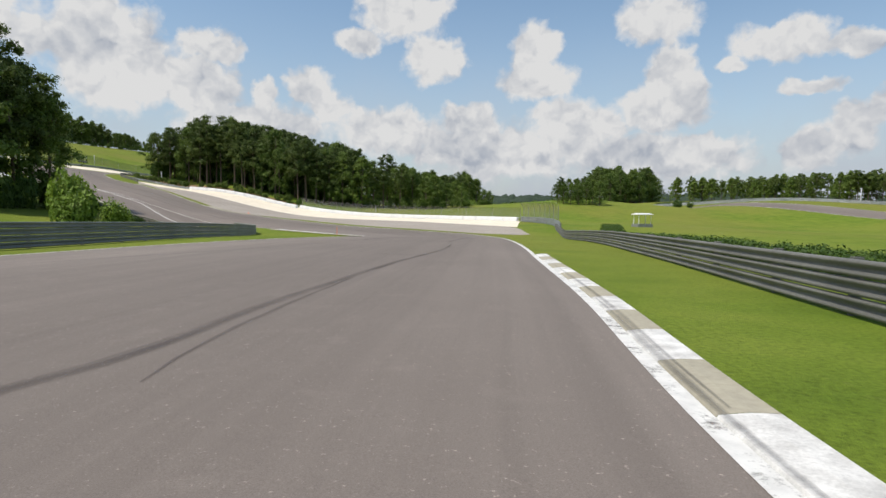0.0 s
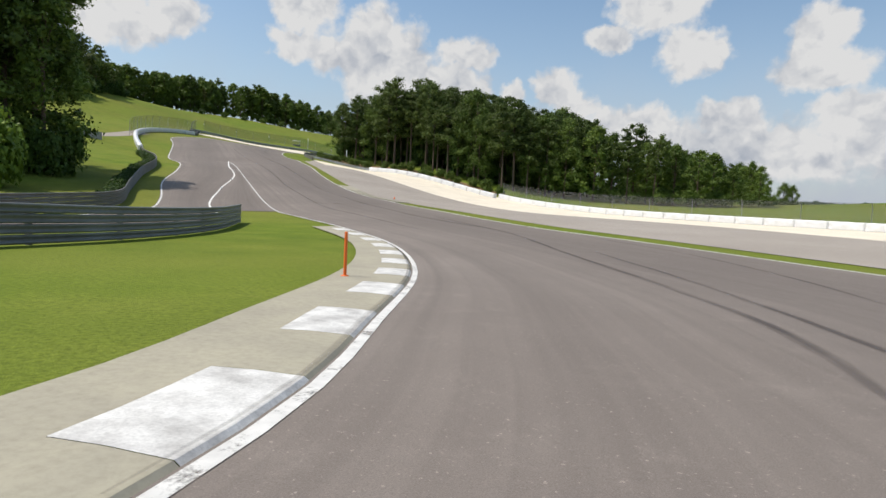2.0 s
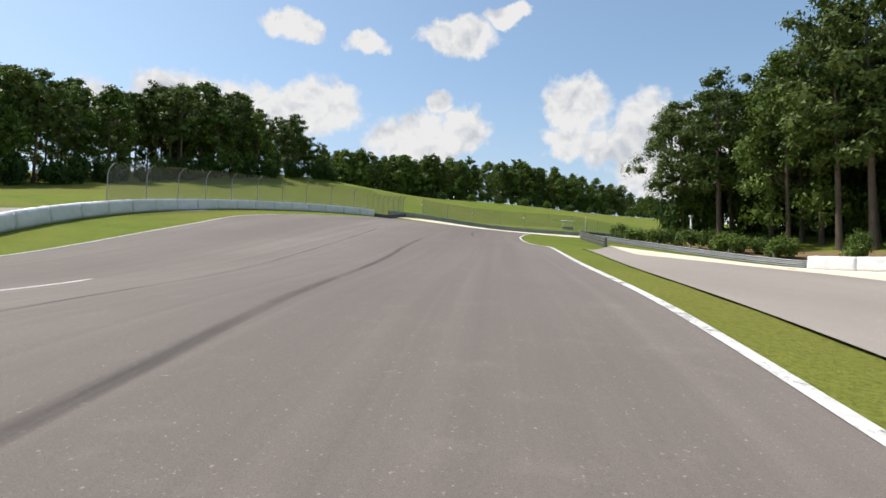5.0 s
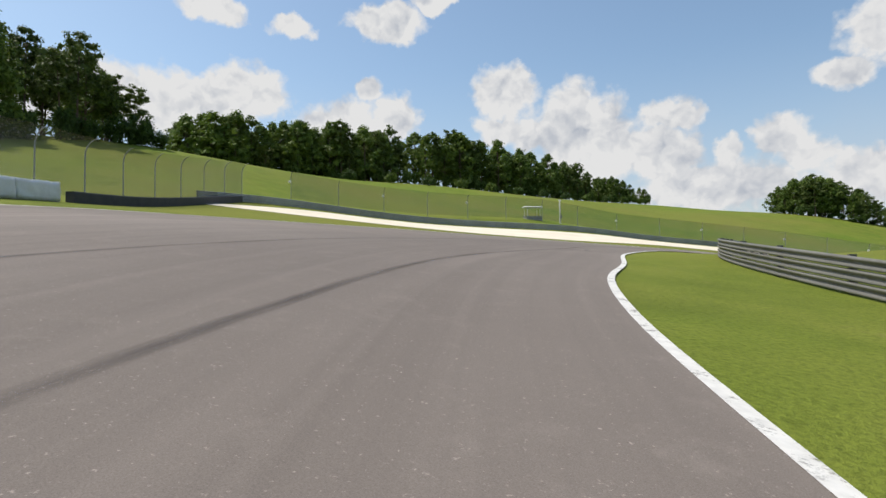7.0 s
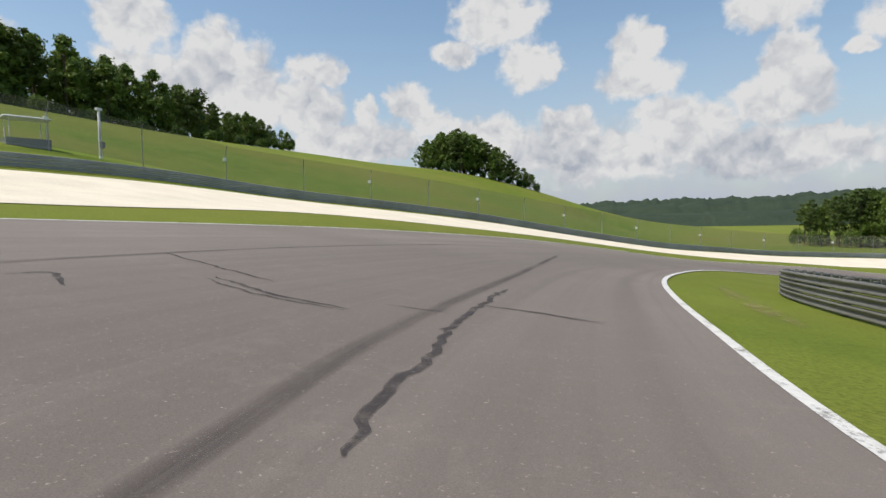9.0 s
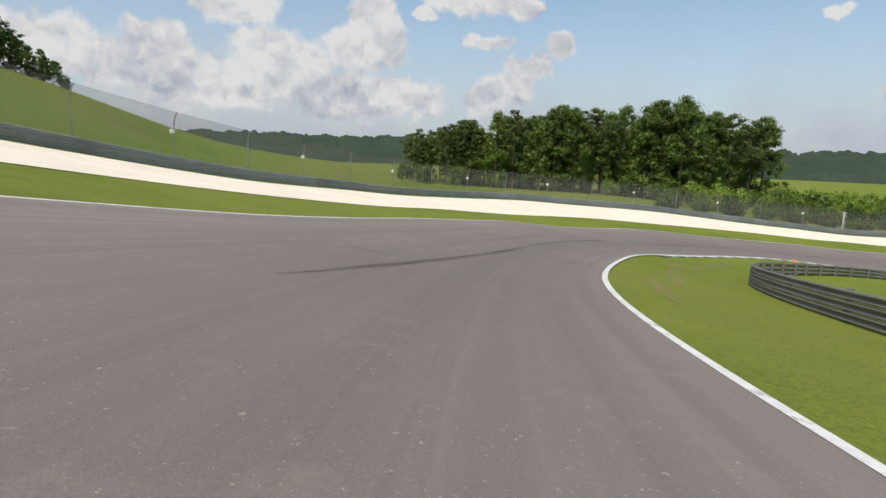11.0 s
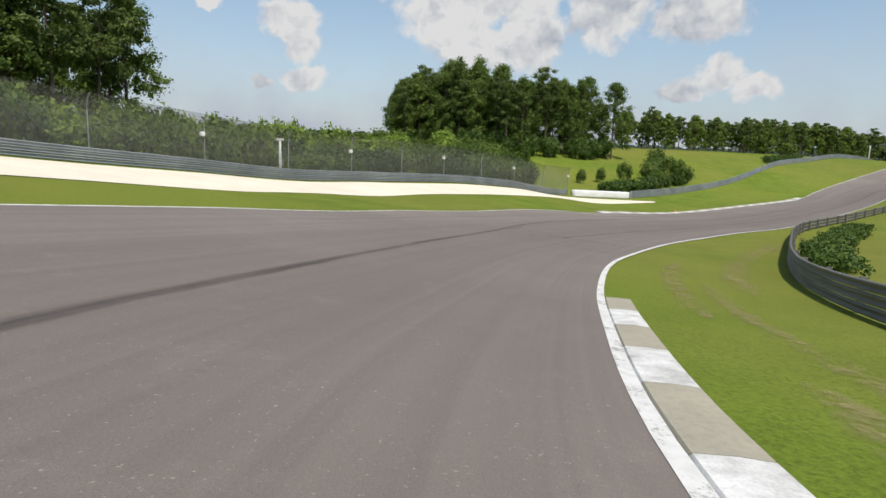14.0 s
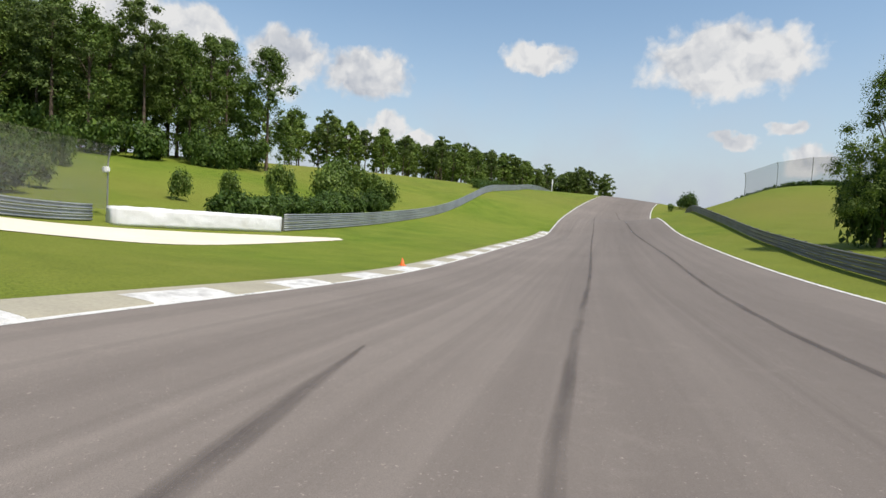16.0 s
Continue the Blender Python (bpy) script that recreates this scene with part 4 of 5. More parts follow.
barrier_row(WALL_RIGHT, 4.0, 1.05, 0.9, "white vinyl covered tyre barrier behind the gravel", "white barriers along the gravel trap")
barrier_row(WALL_BANK, 4.0, 1.05, 0.9, "creased white vinyl tyre barrier below the woods", "white barriers along the gravel trap")
WALL_LEFT = curve([(-110.8, 149.4), (-121, 156.5), (-132.5, 166.5), (-142, 179), (-147.5, 190.5), (-150.6, 200), (-154.6, 204.6)])
barrier_row(WALL_LEFT, 3.6, 1.15, 0.8, "white barrier block in shade beside the pit exit", "white barriers along the pit exit")
barrier_row(curve([(34.8, 322.9), (40.6, 313.3)]), 11.0, 1.1, 1.0, "slack creased white vinyl tyre barrier at a rail end", "white barriers at the rail end")
DARK_LINE = curve([(-155.4, 205.4), (-160, 210.5), (-169, 219.5), (-178.3, 229.5)])
v, f = sweep(DARK_LINE, [(-0.3, -0.2), (0.3, -0.2), (0.3, 0.62), (0.24, 0.7), (-0.24, 0.7), (-0.3, 0.62)])
tagged(new("tyre_wall", mesh("tyre_wall", v, f, DARK_WALL, smooth=False)), "low dark conveyor-faced tyre wall under the fence", "tyre wall")


# ---- catch fences ----
def pole_mesh(tall, bend):
    """A pipe with its top bowed over, bend metres to its local +y."""
    pts = [(0, 0, -0.3), (0, 0, tall * 0.72)] + [(0, bend * (1 - math.cos(a)), tall * 0.72 + tall * 0.28 * math.sin(a)) for a in np.linspace(0.3, 1.45, 5)]
    v, f = [], []
    for k, p in enumerate(pts):
        for q in range(8):
            a = q * math.pi / 4
            v.append((p[0] + 0.045 * math.cos(a), p[1] + 0.045 * math.sin(a), p[2]))
        if k:
            f += [((k - 1) * 8 + q, (k - 1) * 8 + (q + 1) % 8, k * 8 + (q + 1) % 8, k * 8 + q) for q in range(8)]
    f.append(tuple(range((len(pts) - 1) * 8, len(pts) * 8)))
    return mesh("pole", v, f, POST)


def lamp_mesh():
    bm = bmesh.new()
    bmesh.ops.create_cube(bm, size=0.34)
    bmesh.ops.bevel(bm, geom=bm.edges[:], offset=0.06, segments=2, affect="EDGES")
    me = bpy.data.meshes.new("lamp_box")
    bm.to_mesh(me)
    bm.free()
    me.materials.append(WHITE)
    return me


LAMP = lamp_mesh()


def catch_fence(line, tall, bend, spacing, label, lamps=0, low=0.4):
    """Poles with netting between them; bend over 0 bows the tops to the line's right."""
    root = thing("catch_fence", label, "fence", "catch fences")
    pole = pole_mesh(tall, abs(bend))
    total = np.linalg.norm(np.diff(line, axis=0), axis=1).sum()
    n = max(1, int(round(total / spacing)))
    at = [np.array([np.interp(k / n * (len(line) - 1), np.arange(len(line)), line[:, c]) for c in range(2)]) for k in range(n + 1)]
    for k in range(n + 1):
        d = at[min(k + 1, n)] - at[max(k - 1, 0)]
        yaw = math.degrees(math.atan2(d[1], d[0]))
        z = float(height(at[k])[0])
        turn = yaw + (180 if bend > 0 else 0)
        part("pole", pole, root, m=pose(at[k][0], at[k][1], z, 0, 0, turn))
        if lamps and k % 2 == lamps - 1:
            part("lamp_box", LAMP, root, "small white box on the pole", pose(at[k][0], at[k][1], z + tall * 0.66, 0, 0, yaw) @ pose(-0.15, 0, 0))
        if k < n:
            r = np.array([d[1], -d[0]]) / np.linalg.norm(d) * (1 if bend > 0 else -1)
            rows = []
            for u, z0 in ((0, low), (0, tall * 0.4), (0, tall * 0.72), (abs(bend) * 0.5, tall * 0.93), (abs(bend) * 0.88, tall * 0.995)):
                for p in (at[k], at[k + 1]):
                    rows.append((*(p + r * u), float(height(p)[0]) + z0))
            part("netting", mesh("netting", rows, [(2 * q, 2 * q + 1, 2 * q + 3, 2 * q + 2) for q in range(4)], LINK), root)
    return root


catch_fence(curve([(21.8, 108.5), (21.6, 126), (19.8, 141.5)]), 4.4, -1.2, 4.5, "grey chain-link catch fence with bowed poles")
catch_fence(curve([(19.4, 143), (-3.4, 159.4), (-25.4, 175.4), (-46, 190.2)]), 3.4, -0.5, 8, "tall chain-link fence behind white barriers")
catch_fence(curve([(-128, 160.5), (-143.2, 178.6), (-148.9, 190), (-152.3, 200.6), (-161, 209.6), (-170, 218.6), (-179.3, 228.9)]), 4.3, 0.9, 5.2, "high chain-link catch fence above the white wall")
catch_fence(FENCE_OUT, 4.1, 0.5, 7.9, "long chain-link fence with white boxes on poles", lamps=1)
catch_fence(curve([(66, 238.5), (58, 235.5), (50, 230)]), 4.2, 0.9, 5, "chain-link catch fence on the hilltop")


# ---- trees and shrubs ----
def leaf_sprays(rng, centers, radii, each, size, core=0.12):
    """Small three-pointed leaf sprays on the outer, upper side of clumps, with a few large ones inside to close them."""
    n = len(centers) * each
    c, r = np.repeat(centers, each, 0), np.repeat(radii, each, 0)
    d = rng.normal(size=(n, 3)) + (0, 0, 0.35)
    d /= np.linalg.norm(d, axis=1)[:, None]
    inner = rng.uniform(size=(n, 1)) < core
    p = c + d * r * np.where(inner, rng.uniform(0.1, 0.55, (n, 1)), rng.uniform(0.55, 1.25, (n, 1)))
    face = d + rng.normal(0, 0.5, (n, 3)) + (0, 0, 0.25)
    face /= np.linalg.norm(face, axis=1)[:, None]
    a = np.cross(face, rng.normal(size=(n, 3)))
    a /= np.linalg.norm(a, axis=1)[:, None]
    b = np.cross(face, a)
    l = size * rng.uniform(0.6, 1.25, (n, 1)) * np.where(inner, 2.4, 1.0)
    v = np.stack([p + a * l, p - a * l * 0.6 + b * l * 0.7, p - a * l * 0.6 - b * l * 0.7], 1).reshape(-1, 3)
    return v, np.arange(3 * n).reshape(-1, 3)


def stem(points, radii, sides_n=7):
    v, f = [], []
    for k, (p, r) in enumerate(zip(points, radii)):
        for q in range(sides_n):
            a = q * 2 * math.pi / sides_n
            v.append((p[0] + r * math.cos(a), p[1] + r * math.sin(a), p[2]))
        if k:
            f += [((k - 1) * sides_n + q, (k - 1) * sides_n + (q + 1) % sides_n, k * sides_n + (q + 1) % sides_n, k * sides_n + q) for q in range(sides_n)]
    return v, f


TREE_DATA = {}


def tree_meshes(kind, seed, finer=1.0):
    rng = np.random.default_rng(seed)
    tall = 20.0
    lean = rng.normal(0, 0.35, 2)
    spine = lambda h: np.array([lean[0] * abs(h) ** 1.5, lean[1] * abs(h) ** 1.5, h * tall])
    trunk_v, trunk_f = stem([spine(h) for h in (-0.02, 0.02, 0.1, 0.3, 0.5, 0.7, 0.86)], (0.4, 0.3, 0.25, 0.21, 0.17, 0.11, 0.05))
    centers, radii = [], []

    def limb(a, b, r):
        v, f = stem([a, (a + b) / 2 + (0, 0, 0.2), b], (r, r * 0.7, r * 0.3), 4)
        trunk_f.extend(tuple(q + len(trunk_v) for q in fc) for fc in f)
        trunk_v.extend(v)

    if kind == "pine":
        base = rng.uniform(0.24, 0.46)
        for k in range(34):
            u = (k + rng.uniform(0, 1)) / 34
            h = base + (0.97 - base) * u
            az = k * 2.4 + rng.normal(0, 0.6)
            reach = 4.3 * min(1, 0.5 + u * 1.6) * (1 - u ** 2.2) ** 0.55 * rng.uniform(0.4, 1.2) + 0.3
            a = spine(h)
            tip = a + np.array([math.cos(az) * reach, math.sin(az) * reach, reach * rng.uniform(-0.05, 0.4)])
            if reach > 1.2:
                limb(a, tip, 0.06)
            for w in ((0.6, 1.0) if reach > 1.8 else (0.85,)):
                centers.append(a + (tip - a) * w + rng.normal(0, 0.2, 3))
                radii.append(rng.uniform(0.75, 1.35) * np.array((1, 1, 0.62)))
        each, size = 100, 0.2
    else:
        base = rng.uniform(0.05, 0.13)
        wide = rng.uniform(4.2, 5.4)
        for k in range(92):
            u = rng.uniform(0, 1) ** 0.8
            az = rng.uniform(0, 2 * math.pi)
            lobes = 1 + 0.24 * math.sin(3 * az + seed) + 0.16 * math.sin(5 * az + 2 * seed + 6 * u)
            reach = wide * lobes * (math.sin(math.pi * (0.26 + 0.73 * u ** 0.95)) ** 0.8) * rng.uniform(0.62, 1.0)
            c = spine(base + (0.96 - base) * u) + np.array([math.cos(az) * reach, math.sin(az) * reach, rng.normal(0, 0.4)])
            if k % 7 == 0:
                limb(spine(base + (0.8 - base) * u * 0.8), c, 0.08)
            centers.append(c)
            radii.append(rng.uniform(0.85, 1.6) * np.array([1, 1, 0.78]))
        each, size = 88, 0.2
    leaves = (np.array(centers), np.array(radii))
    TREE_DATA[kind, seed] = (np.array(trunk_v), trunk_f, leaves)
    lv, lf = leaf_sprays(rng, *leaves, int(each * finer), size / finer ** 0.5)
    t = mesh("trunk", trunk_v, trunk_f, BARK)
    c = mesh("crown", lv, lf, PINE_LEAF if kind == "pine" else BROAD_LEAF, smooth=False)
    return t, c


def bush_mesh(seed, material, n=26, each=30):
    rng = np.random.default_rng(seed)
    d = rng.normal(size=(n, 3))
    d /= np.linalg.norm(d, axis=1)[:, None]
    c = d * (0.75, 0.75, 0.5) * rng.uniform(0.5, 1.0, (n, 1)) + (0, 0, 0.55)
    c[:, 2] = np.maximum(c[:, 2], 0.12)
    v, f = leaf_sprays(rng, c, np.full((n, 3), 0.33), int(each * 1.7), 0.075)
    return mesh("foliage", v, f, material, smooth=False)


TREES = {}
for kind, label in (("pine", "tall loblolly pine with bare lower trunk"), ("broad", "leafy broadleaf tree with dense dark crown")):
    for k in range(5):
        for grade, finer in (("near", 1.0), ("far", 0.42)) + ((("close", 3.2),) if k == 1 else ()):
            root = thing(f"{kind}_tree" if kind == "pine" else "broadleaf_tree", label, "tree", "woods round the track", pose(0, 0, -400))
            t, c = tree_meshes(kind, 11 * k + (3 if kind == "pine" else 77), finer)
            part("trunk", t, root)
            part("crown", c, root)
            TREES[kind, k, grade] = [root, 0]


def plant(rng, x, y, kind, tall, grade="near"):
    k = 1 if grade == "close" else rng.randrange(5)
    root, used = TREES[kind, k, grade]
    z = float(height((x, y))[0])
    s = tall / 20
    m = pose(x, y, z - 0.1, 0, 0, rng.uniform(0, 360))
    wide = s * rng.uniform(0.85, 1.15)
    ob = root if not used else copy_thing(root, m)
    TREES[kind, k, grade][1] = 1
    ob.matrix_basis = m @ Matrix.Diagonal((wide, wide, s, 1))
    return ob


def far_wood(rng, picks, label):
    """A whole distant wood in one mesh, trunks and leaf sprays."""
    nrng = np.random.default_rng(rng.randrange(9999))
    verts, faces, mats, k = [], [], [], 0
    for x, y, kind, tall in picks:
        trunk_v, trunk_f, (c, r) = TREE_DATA[kind, 11 * rng.randrange(5) + (3 if kind == "pine" else 77)]
        lv, lf = leaf_sprays(nrng, c, r, 20, 0.46)
        a, s = rng.uniform(0, 6.28), tall / 20
        wide = s * rng.uniform(0.9, 1.25)
        turn = np.array([[math.cos(a) * wide, -math.sin(a) * wide, 0], [math.sin(a) * wide, math.cos(a) * wide, 0], [0, 0, s]])
        base = np.array([x, y, float(height((x, y))[0]) - 0.1])
        for v, f, m in ((trunk_v, trunk_f, 2), (lv, lf.tolist(), 0 if kind == "pine" else 1)):
            verts.append(v @ turn.T + base)
            faces += [[q + k for q in fc] for fc in f]
            mats += [m] * len(f)
            k += len(v)
    me = mesh("woods", np.vstack(verts), faces, PINE_LEAF, smooth=False)
    me.materials.append(BROAD_LEAF)
    me.materials.append(BARK)
    me.polygons.foreach_set("material_index", mats)
    tagged(new("woods", me), label, "woods", kind="stuff")


FRONTS = []


def wood(seed, front, back, count, pines, talls, gap=3.4, joined="", grade="far"):
    """Trees scattered between a front and a back line, thicker to the front; talls: their height along the line."""
    rng = random.Random(seed)
    f, b = curve(front, 1.0), curve(back, 1.0)
    done, picks, tries = [], [], 0
    FRONTS.append((seed, f, max(talls) * 0.8))
    while len(done) < count and tries < count * 30:
        tries += 1
        u, w = rng.random(), rng.random() ** 1.4
        p = np.array([np.interp(u, np.linspace(0, 1, len(f)), f[:, k]) for k in range(2)])
        q = np.array([np.interp(u, np.linspace(0, 1, len(b)), b[:, k]) for k in range(2)])
        p = p + (q - p) * w
        if any((p[0] - d[0]) ** 2 + (p[1] - d[1]) ** 2 < gap * gap for d in done):
            continue
        done.append(p)
        tall = float(np.interp(u, np.linspace(0, 1, len(talls)), talls)) * rng.uniform(0.8, 1.1)
        picks.append((p[0], p[1], "pine" if rng.random() < pines else "broad", tall))
    if joined:
        far_wood(rng, picks, joined)
    else:
        for x, y, kind, tall in picks:
            plant(rng, x, y, kind, tall, grade)


wood(1, [(-108, 219), (-102, 216), (-95, 215), (-83, 211.5), (-68, 206), (-50, 203), (-32, 205)], [(-106, 250), (-98, 252), (-86, 250), (-72, 240), (-60, 236), (-46, 236), (-27, 236)], 130, 0.8, [16, 21, 25, 23, 21.5, 21, 18], 2.8, grade="near")
wood(2, [(-30, 205), (-14, 205), (0, 206), (8, 208)], [(-16, 236), (-2, 246), (6, 250), (10, 246)], 34, 0.25, [20, 15, 12, 8.5], 3)
wood(3, [(-229, 238), (-222, 215), (-212, 185), (-200, 160), (-188, 138), (-170, 112), (-150, 92)], [(-275, 240), (-262, 215), (-250, 180), (-236, 150), (-222, 122), (-205, 95), (-185, 75)], 150, 0.5, [11, 22.5, 21.5, 21.5, 18, 15, 13], 3.0)
wood(4, [(-284, 268), (-270, 300), (-262, 345), (-250, 400), (-231, 462)], [(-310, 270), (-296, 302), (-288, 350), (-276, 405), (-256, 470)], 150, 0.3, [17, 19, 22, 17, 8.5], 3, "dense mixed green woods along the far hilltop")
wood(5, [(-184, 474), (-174, 470), (-158, 470), (-144, 474), (-137, 480)], [(-182, 494), (-170, 492), (-156, 490), (-144, 490), (-136, 490)], 42, 0.4, [10, 15, 17, 10, 5], 2.4, "dark green copse standing alone on the hillside")
wood(12, [(-176, 474), (-168, 473), (-161, 475)], [(-176, 486), (-168, 484), (-161, 486)], 6, 0.5, [16, 18, 18], 3)
wood(6, [(-62, 430), (-46, 417), (-30, 405)], [(-40, 462), (-22, 446), (-8, 430)], 46, 0.5, [13, 17, 20], 3)
wood(13, [(-30, 405), (-14, 394), (4, 383), (17, 379)], [(-12, 432), (4, 418), (20, 408), (28, 400)], 42, 0.55, [20, 22, 23, 21], 3, grade="near")
wood(7, [(98, 366), (88, 348), (81, 334), (83, 318), (90, 308)], [(140, 374), (128, 353), (120, 343), (114, 332), (114, 322)], 75, 0.25, [20, 22, 21.5, 18.5, 17.5], 3, grade="near")
wood(8, [(118, 302), (126, 286), (132, 266), (146, 246), (162, 226), (178, 200), (172, 180)], [(130, 316), (144, 298), (152, 276), (166, 258), (184, 236), (200, 206), (196, 172)], 110, 0.5, [12, 10.5, 10.5, 11, 13, 13.5, 15], 3, "far line of pines and broadleaf trees")
wood(9, [(42, 206), (50, 204), (57, 203)], [(42, 220), (50, 226), (56, 222)], 18, 0.2, [7.5, 9, 10], 2.6)
wood(11, [(-66.5, 106), (-72, 99), (-76, 92), (-80, 84)], [(-82, 112), (-88, 102), (-92, 90), (-96, 80)], 22, 0.6, [23, 28, 29, 29], 3, grade="near")
solo = random.Random(77)
for x, y, tall in ((22.6, 278.2, 12), (19.5, 275.5, 12)):
    plant(solo, x, y, "broad", tall, "close")
for x, y, tall in ((-7, 390, 24.5), (-10, 396, 24), (1, 388, 22)):
    plant(solo, x, y, "broad" if tall > 23 else "pine", tall)
plant(solo, -108.8, 220, "broad", 17, "close")
plant(solo, -106, 226, "pine", 19, "close")

for root, used in TREES.values():
    if not used:
        for ob in (*root.children, root):
            bpy.data.objects.remove(ob)

BRIGHT = bush_mesh(9, LIME_LEAF, 40, 34)
BUSHES = [bush_mesh(k, SHRUB_LEAF if k % 2 else BROAD_LEAF) for k in range(4)]


def thicket(places, material_mesh, label):
    """Many shrubs too close to tell apart, in one mesh."""
    one = np.array([v.co for v in material_mesh.vertices])
    verts = []
    for x, y, wide, tall in places:
        a = solo.uniform(0, 6.28)
        turn = np.array([[math.cos(a) * wide, -math.sin(a) * wide, 0], [math.sin(a) * wide, math.cos(a) * wide, 0], [0, 0, tall]])
        verts.append(one @ turn.T + (x, y, float(height((x, y))[0]) - 0.05))
    v = np.vstack(verts)
    me = mesh("thicket", v, np.arange(len(v)).reshape(-1, 3), material_mesh.materials[0], smooth=False)
    tagged(new("thicket", me), label, "scrub", kind="stuff")


def bush(x, y, wide, tall, label="rounded green shrub on the slope", group="shrubs on the slopes", me=None):
    ob = new("shrub", me or BUSHES[solo.randrange(4)])
    ob.matrix_basis = pose(x, y, float(height((x, y))[0]) - 0.05, 0, 0, solo.uniform(0, 360)) @ Matrix.Diagonal((wide, wide, tall, 1))
    tagged(ob, label, "shrub", group)


for x, y, w, h in ((-50, 78, 3.6, 6.0), (-56, 88, 3.4, 5.4), (-46, 72, 2.6, 3.6), (-43, 76, 2.2, 3.2), (-60, 94, 3.0, 5.0), (-88, 119, 2.0, 3.0)):
    bush(x, y, w, h, "bright green leafy bush behind the guard rail", "bushes by the pit exit", BRIGHT)
for k in range(20):
    u = k / 20
    p = np.array([np.interp(u, np.linspace(0, 1, len(WALL_BANK)), WALL_BANK[:, c]) for c in range(2)])
    bush(p[0] - 1 + solo.uniform(-1, 2), p[1] + solo.uniform(4.0, 9.0), solo.uniform(1.0, 2.0), solo.uniform(1.2, 2.4), "green shrub on the pine straw bank", "shrubs below the woods", BUSHES[2 * (k % 2)])
for k in range(16):
    bush(-91 - k * 1.4 + solo.uniform(-1, 1), 206.3 + k * 0.35 + solo.uniform(-1, 2.5), solo.uniform(1.0, 1.8), solo.uniform(1.0, 1.9), "green shrub on the pine straw bank", "shrubs below the woods", BUSHES[0])
for k in range(7):
    bush(solo.uniform(-182, -140), solo.uniform(118, 150), solo.uniform(1.2, 3.0), solo.uniform(1.5, 3.5))
for k in range(26):
    q = at(shift(cut(RAIL_HILL, (41, 313), (70, 290)), -4.2), k / 25)
    bush(q[0] + solo.uniform(-1, 2), q[1] + solo.uniform(-0.5, 2.5), solo.uniform(1.3, 2.1), solo.uniform(1.3, 2.1), "low dark green shrub behind the rail", "shrub row behind the rail", BUSHES[1])
for x, y, w, h in ((60, 311, 1.6, 3.4), (66, 305, 2.4, 3.4), (72, 303, 2.6, 3.6), (70, 297, 2.2, 3.0), (76, 299, 2.4, 3.4), (56, 316, 1.2, 2.4), (80, 296, 2.0, 2.6), (63, 303, 1.8, 2.2), (84, 300, 2.8, 3.6), (52, 320, 1.1, 2.2)):
    bush(x, y, w, h, "rounded bright green shrub on the slope", "shrubs on the slopes", BUSHES[0])
for k in range(40):
    q = at(shift(cut(FENCE_OUT, (-40, 362), (32, 322.5)), -3.0 - 4 * (k % 3)), k / 40)
    bush(q[0], q[1], solo.uniform(1.4, 3.0), solo.uniform(1.6, 3.6), "scrubby green bush behind the fence", "scrub behind the fence")
    bush(-2 + k * 1.9 + solo.uniform(-2, 2), 372 + solo.uniform(-6, 22) - k * 0.6, solo.uniform(1.4, 3.4), solo.uniform(1.6, 4.2), "scrubby green bush behind the fence", "scrub behind the fence")
for x, y, w, h in ((91, 224.5, 2.2, 3.2), (95, 222, 1.6, 2.0), (88, 232, 0.9, 1.4)):
    bush(x, y, w, h, "clipped dark shrub over the guard rail", "shrubs on the crest")
for x, y, w, h in ((23.4, 278.6, 1.9, 5), (21.6, 277.2, 2.3, 6.5), (19.8, 275.6, 2.6, 6.5), (-108, 218.5, 2.2, 5.5), (-106, 221, 2.6, 7)):
    bush(x, y, w, h, "dense dark foliage low on the tree", "shrubs under single trees", BUSHES[1])
for k in range(12):
    bush(-232 - k * 0.9, 452 - k * 14.5, 2.4, 2.6, "low shrub before the tree line", "shrubs at the tree line")


for k in range(28):
    bush(40 + k * 1.1, 332 + solo.uniform(-3, 14), solo.uniform(1.4, 2.8), solo.uniform(1.8, 4.0), "scrubby green bush below the trees", "scrub behind the fence")
for me, label in ((BRIGHT, "pale green scrub on the rough ground"), (BUSHES[0], "tangled green scrub behind the fence")):
    spots = []
    for k in range(52):
        x = solo.uniform(-20, 84)
        spots.append((x, max(352 - 0.55 * x, 330) + 6 + solo.uniform(0, 34), solo.uniform(1.8, 4.2), solo.uniform(1.6, 4.4)))
    thicket(spots, me, label)


def hedge(line, wide, tall, label, seed, thick=12, size=0.085):
    rng = np.random.default_rng(seed)
    n = int(np.linalg.norm(np.diff(line, axis=0), axis=1).sum() * thick)
    u = rng.uniform(0, len(line) - 1, n)
    p = np.stack([np.interp(u, np.arange(len(line)), line[:, k]) for k in range(2)], 1) + rng.uniform(-wide / 2, wide / 2, (n, 2))
    c = np.c_[p, height(p) + rng.uniform(0.1, 0.95, n) ** 0.7 * (tall - 0.15)]
    v, f = leaf_sprays(rng, c, np.full((n, 3), 0.3), 55, size)
    w, t = wide / 2 * 0.62, tall * 0.7
    cv, cf = sweep(line[2:-2], [(-w, -0.2), (w, -0.2), (w, t * 0.8), (w * 0.6, t), (-w * 0.6, t), (-w, t * 0.8)])
    f = [list(q) for q in f] + [[i + len(v) for i in q] for q in cf]
    v = np.vstack([v, cv])
    root = tagged(new("hedge", mesh("hedge", v, f, SHRUB_LEAF, smooth=False)), label, "hedge", "hedges")
    return root


